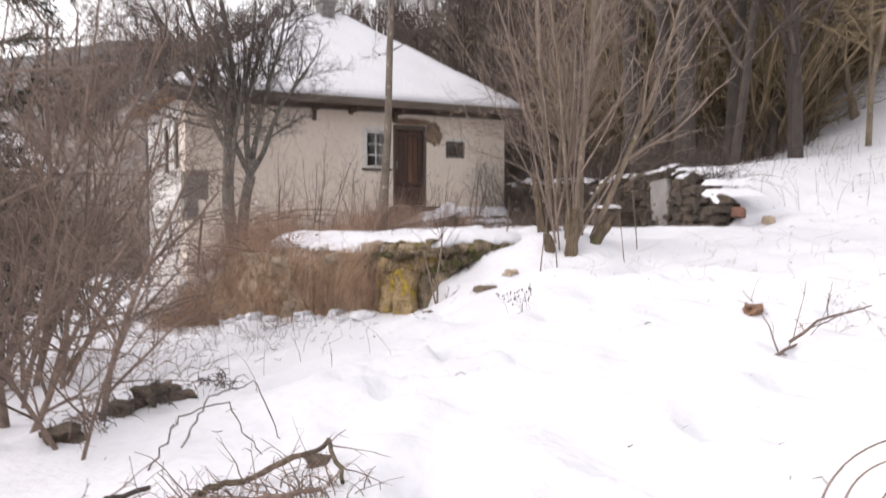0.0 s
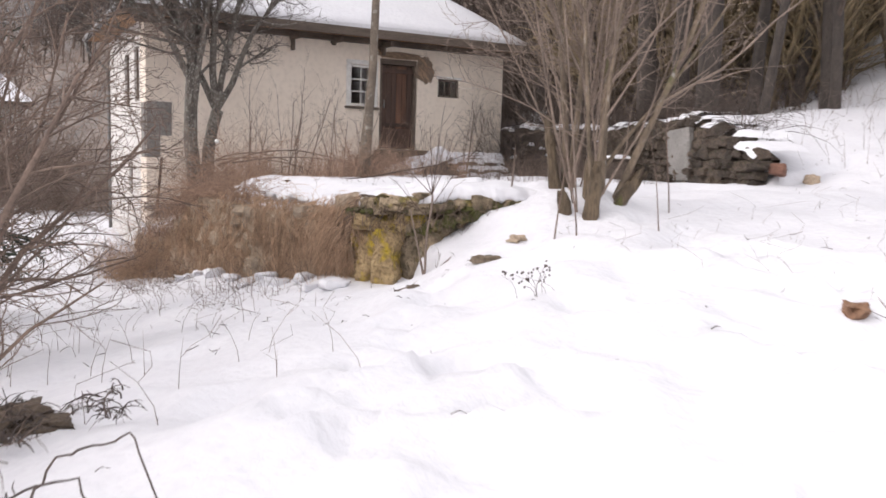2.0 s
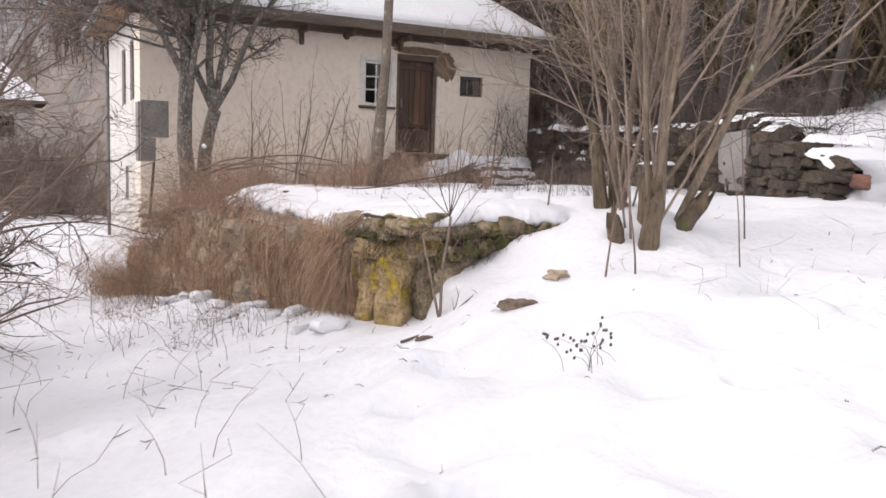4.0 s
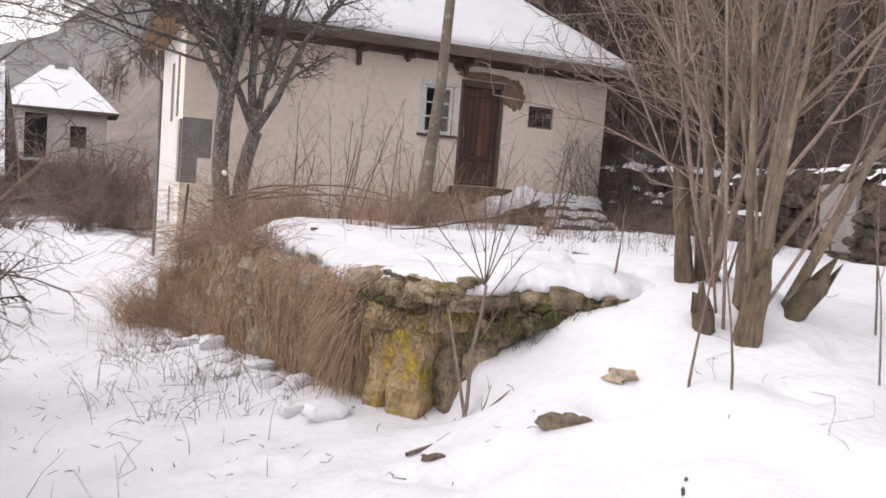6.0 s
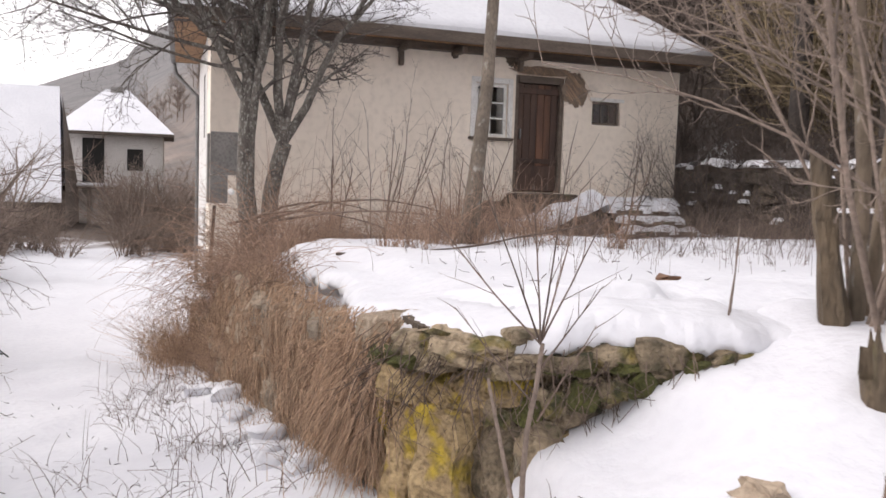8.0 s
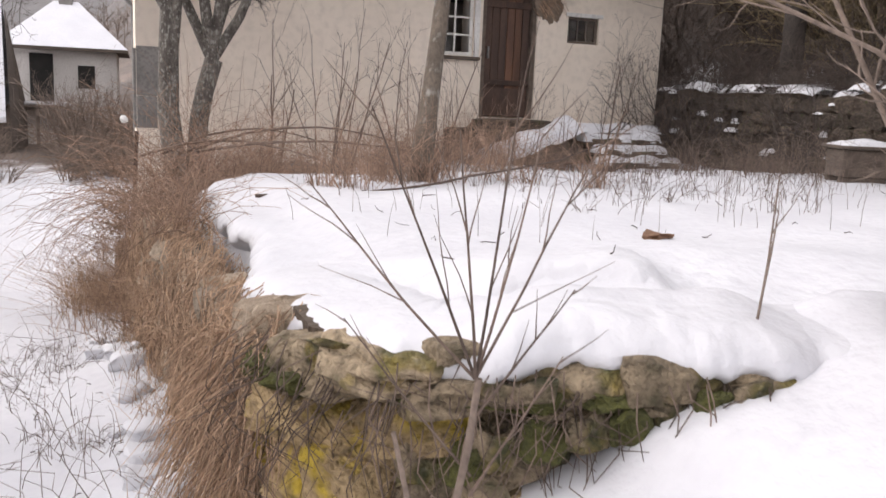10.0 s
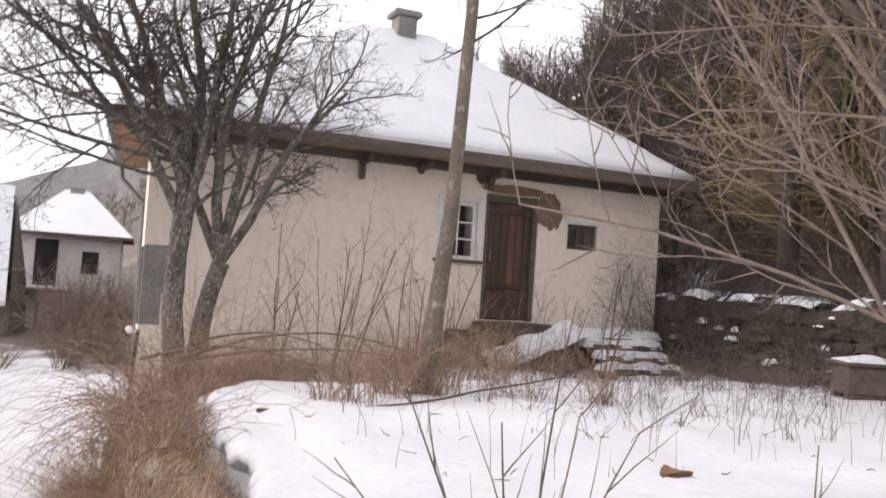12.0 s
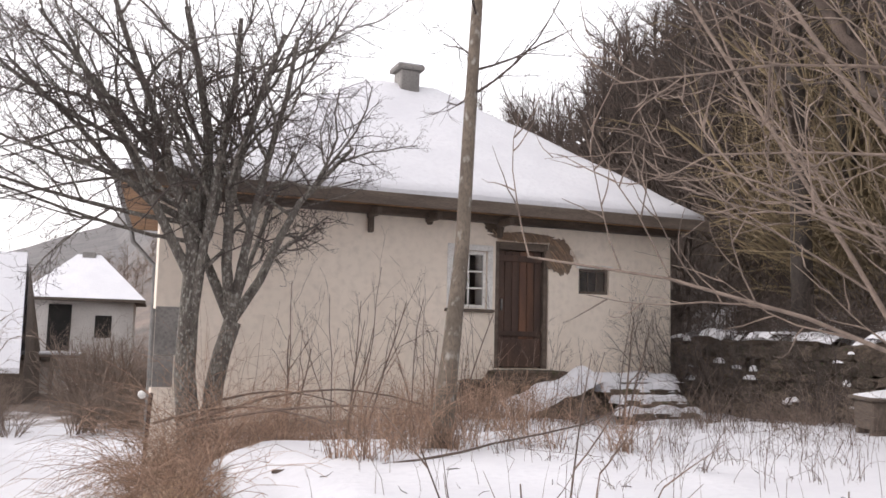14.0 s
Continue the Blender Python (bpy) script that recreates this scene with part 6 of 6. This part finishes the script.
clod("grass_tuft", -4.57, -14.4, 0.17, 0.12, 0.07, LEAF, "clump of rusty dead leaves in the snow", "leaves", 1)
clod("rotten_wood", -5.03, -11.52, 0.07, 0.2, 0.06, BARK_PALE, "mossy piece of rotten wood half in snow", "wood", 2)
clod("field_stone", -4.52, -11.25, 0.13, 0.09, 0.06, STONE, "flat brown stone showing through snow", "stone", 3)
clod("field_stone", 0.7, -10.35, 0.16, 0.14, 0.12, STONE, "small stone beside the rubble wall", "stone", 4)
clod("rotten_wood", -5.5, -11.2, 0.1, 0.04, 0.03, DARK_STONE, "dark chip of wood in the snow", "wood", 5)
clod("dead_leaves", -3.0, -8.6, 0.2, 0.12, 0.035, LEAF, "flat clump of brown leaves on terrace snow", "leaves", 6)
for k, (x, y, s) in enumerate(((-8.55, -13.0, 0.3), (-8.8, -13.15, 0.24), (-9.2, -13.6, 0.22), (-8.3, -15.05, 0.13), (-8.45, -13.1, 0.18))):
    clod("root_clump", x, y, s, s * 0.8, s * 0.4, EARTH, "dark clump of roots and earth in snow", "roots", 20 + k, 0.15)
spots = [(x + rng.gauss(0, 0.12), y + rng.gauss(0, 0.12), 0.5) for x, y in ((-8.5, -13.0), (-8.8, -13.1), (-9.15, -13.6), (-8.6, -13.2)) for _ in range(4)]
canes(rng, "root_twigs", spots, 10, 0.34, 0.0045, TWIG_DARK, "dark twigs sticking from the root clump", "twigs", "stuff", 1.4, 6, 0.2, lambda x, y: gz(x, y) + 0.1)
spots = [(-8.55, -15.4, 0.7), (-8.8, -15.3, 0.8), (-9.0, -15.25, 0.7), (-8.45, -15.5, 0.6), (-9.25, -15.2, 0.6)]
canes(rng, "log_twigs", spots, 26, 0.4, 0.0034, TWIG_BROWN, "dry stalks caught among the fallen wood", "stalks", "stuff", 1.2)

# weeds: thin stalks with a few seed heads
P, R = [], []


def add_weeds(n, fx, fy, h, w, lean=0.25):
    for _ in range(n):
        x, y = fx(), fy()
        a, b = blades(rng, [(x, y, gz(x, y))], h, 0.5, w, lean)
        P.extend(a)
        R.extend(b)
        if rng.random() < 0.5:
            q = a[0][2]
            e = [(q[0] + rng.gauss(0, 0.05) * t, q[1] + rng.gauss(0, 0.05) * t, q[2] + 0.06 * t) for t in range(4)]
            P.append(e)
            R.append([w * 0.6] * 4)


add_weeds(260, lambda: rng.uniform(-4.6, 1.8), lambda: rng.uniform(-8.6, -2.6), 0.28, 0.0022)
add_weeds(170, lambda: rng.uniform(-0.5, 2.4), lambda: rng.uniform(-7.0, -2.5), 0.35, 0.0024)
add_weeds(60, lambda: rng.gauss(-6.0, 0.4), lambda: rng.uniform(-9.0, -3.5), 0.34, 0.0028, 0.35)
add_weeds(24, lambda: rng.uniform(-8.4, -5.8), lambda: rng.uniform(-11.0, -7.0), 0.26, 0.0026, 0.3)
add_weeds(26, lambda: rng.uniform(-9.0, -6.8), lambda: rng.uniform(-13.5, -11.0), 0.24, 0.0024, 0.35)
add_weeds(160, lambda: rng.uniform(1.0, 8.0), lambda: rng.uniform(-12.0, -6.5), 0.35, 0.0035, 0.3)
add_weeds(60, lambda: rng.uniform(-4.5, -1.5), lambda: rng.uniform(-15.0, -11.6), 0.1, 0.002, 0.5)
V, F = tubes([(P, R, 3)])
tagged(link("dry_weeds", quad_mesh("dry_weeds", V, F), TWIG_BROWN), "thin dry weed stalks standing in the snow", "weeds", kind="stuff")
P, R = [], []
add_weeds(12, lambda: rng.gauss(-6.5, 0.08), lambda: rng.gauss(-17.1, 0.08), 0.7, 0.004, 0.15)
for dx, dy, s in ((0, 0, 1.0), (0.12, -0.12, 0.85), (0.3, 0.1, 0.7)):
    z0 = gz(-7.26, -16.86) - 0.02
    for j in range(6):
        e = []
        for i in range(4):
            f = (j * 3 + i) / 18
            e.append((-7.26 + dx + 0.8 * f * f * s, -16.86 + dy - 0.22 * f + 0.02 * math.sin(7 * f), z0 + s * (1.35 * f - 1.05 * f * f) * 0.95))
        P.append(e)
        R.append([0.0055 - 0.003 * (j * 3 + i) / 18 for i in range(4)])
V, F = tubes([(P, R, 3)])
tagged(link("bramble_arc", quad_mesh("bramble_arc", V, F), TWIG_PALE), "arching dry bramble canes beside the path", "brambles", kind="stuff")

spots = [(rng.gauss(-5.95, 0.3), rng.uniform(-9.6, -3.5), rng.uniform(0.5, 1.0)) for _ in range(26)]
canes(rng, "foot_weeds", spots, 9, 0.55, 0.0026, TWIG_BROWN, "tangled dry weeds at the foot of the wall", "weeds", "stuff", 0.8, 6, 0.12, lambda x, y: gz(x, y))

# seedy weed beside the path
P, R = [], []
for k in range(9):
    a, L = rng.uniform(0, 6.28), rng.uniform(0.12, 0.3)
    q = Vector((-5.42 + rng.gauss(0, 0.05), -12.72 + rng.gauss(0, 0.05), gz(-5.42, -12.72) - 0.02))
    e = [q + Vector((math.cos(a) * L * t * t * 0.8, math.sin(a) * L * t * t * 0.8, L * t * (1.15 - 0.4 * t))) for t in (0, 0.33, 0.66, 1)]
    P.append(e)
    R.append([0.002, 0.0018, 0.0015, 0.001])
    for j in range(4):
        b = e[3] + Vector((rng.gauss(0, 0.018), rng.gauss(0, 0.018), rng.gauss(0, 0.015)))
        P.append([b, b + Vector((0.004, 0, 0.004)), b + Vector((0.008, 0.004, 0.008)), b + Vector((0.01, 0.006, 0.014))])
        R.append([0.003, 0.007, 0.007, 0.002])
V, F = tubes([(P, R, 4)])
tagged(link("seedy_weed", quad_mesh("seedy_weed", V, F), TWIG_DARK), "small dry weed with dark seed heads in snow", "weed")
# small bits of twig and bark on the snow
P, R = [], []
for _ in range(620):
    x, y = rng.uniform(-9.2, 2.5), rng.uniform(-17.0, -2.5)
    if rng.random() < 0.3:
        x, y = rng.gauss(-6.2, 1.0), rng.uniform(-12, -4)
    elif rng.random() < 0.45:
        x, y = rng.uniform(0.0, 7.0), rng.uniform(-13.5, -7.5)
    L, a = rng.uniform(0.015, 0.09), rng.uniform(0, 6.28)
    q = [Vector((x + math.cos(a) * L * t + rng.gauss(0, 0.006), y + math.sin(a) * L * t + rng.gauss(0, 0.006), 0)) for t in (0, 0.5, 1)]
    zb = gz(x, y)
    P.append([(p.x, p.y, zb + 0.004 + 0.02 * i * rng.random()) for i, p in enumerate(q)])
    w = rng.uniform(0.0012, 0.0035)
    R.append([w, w, w * 0.5])
V, F = tubes([(P, R, 4)])
tagged(link("snow_litter", quad_mesh("snow_litter", V, F), TWIG_DARK), "bits of twig and bark scattered on the snow", "litter", kind="stuff")

# leaning plank by the corner of the house
bm = box_bm(-0.06, 0.06, -0.02, 0.02, 0, 1.15, 0.008)
ob = part("leaning_plank", bm, DARK_WOOD)
ob.matrix_world = pose(-5.12, -1.3, 1.9, 4, -14, 80)
tagged(ob, "dark weathered plank leaning at the corner", "plank")
# dried pale seed head
bm = bmesh.new()
bmesh.ops.create_icosphere(bm, subdivisions=2, radius=0.028)
for v in bm.verts:
    v.co *= 1 + 0.35 * noise.noise(v.co * 30)
ob = part("seed_head", bm, WHITE_PAINT)
ob.location = (-5.45, -5.9, 3.3)
tagged(ob, "pale dried seed head among the brambles", "seed head")
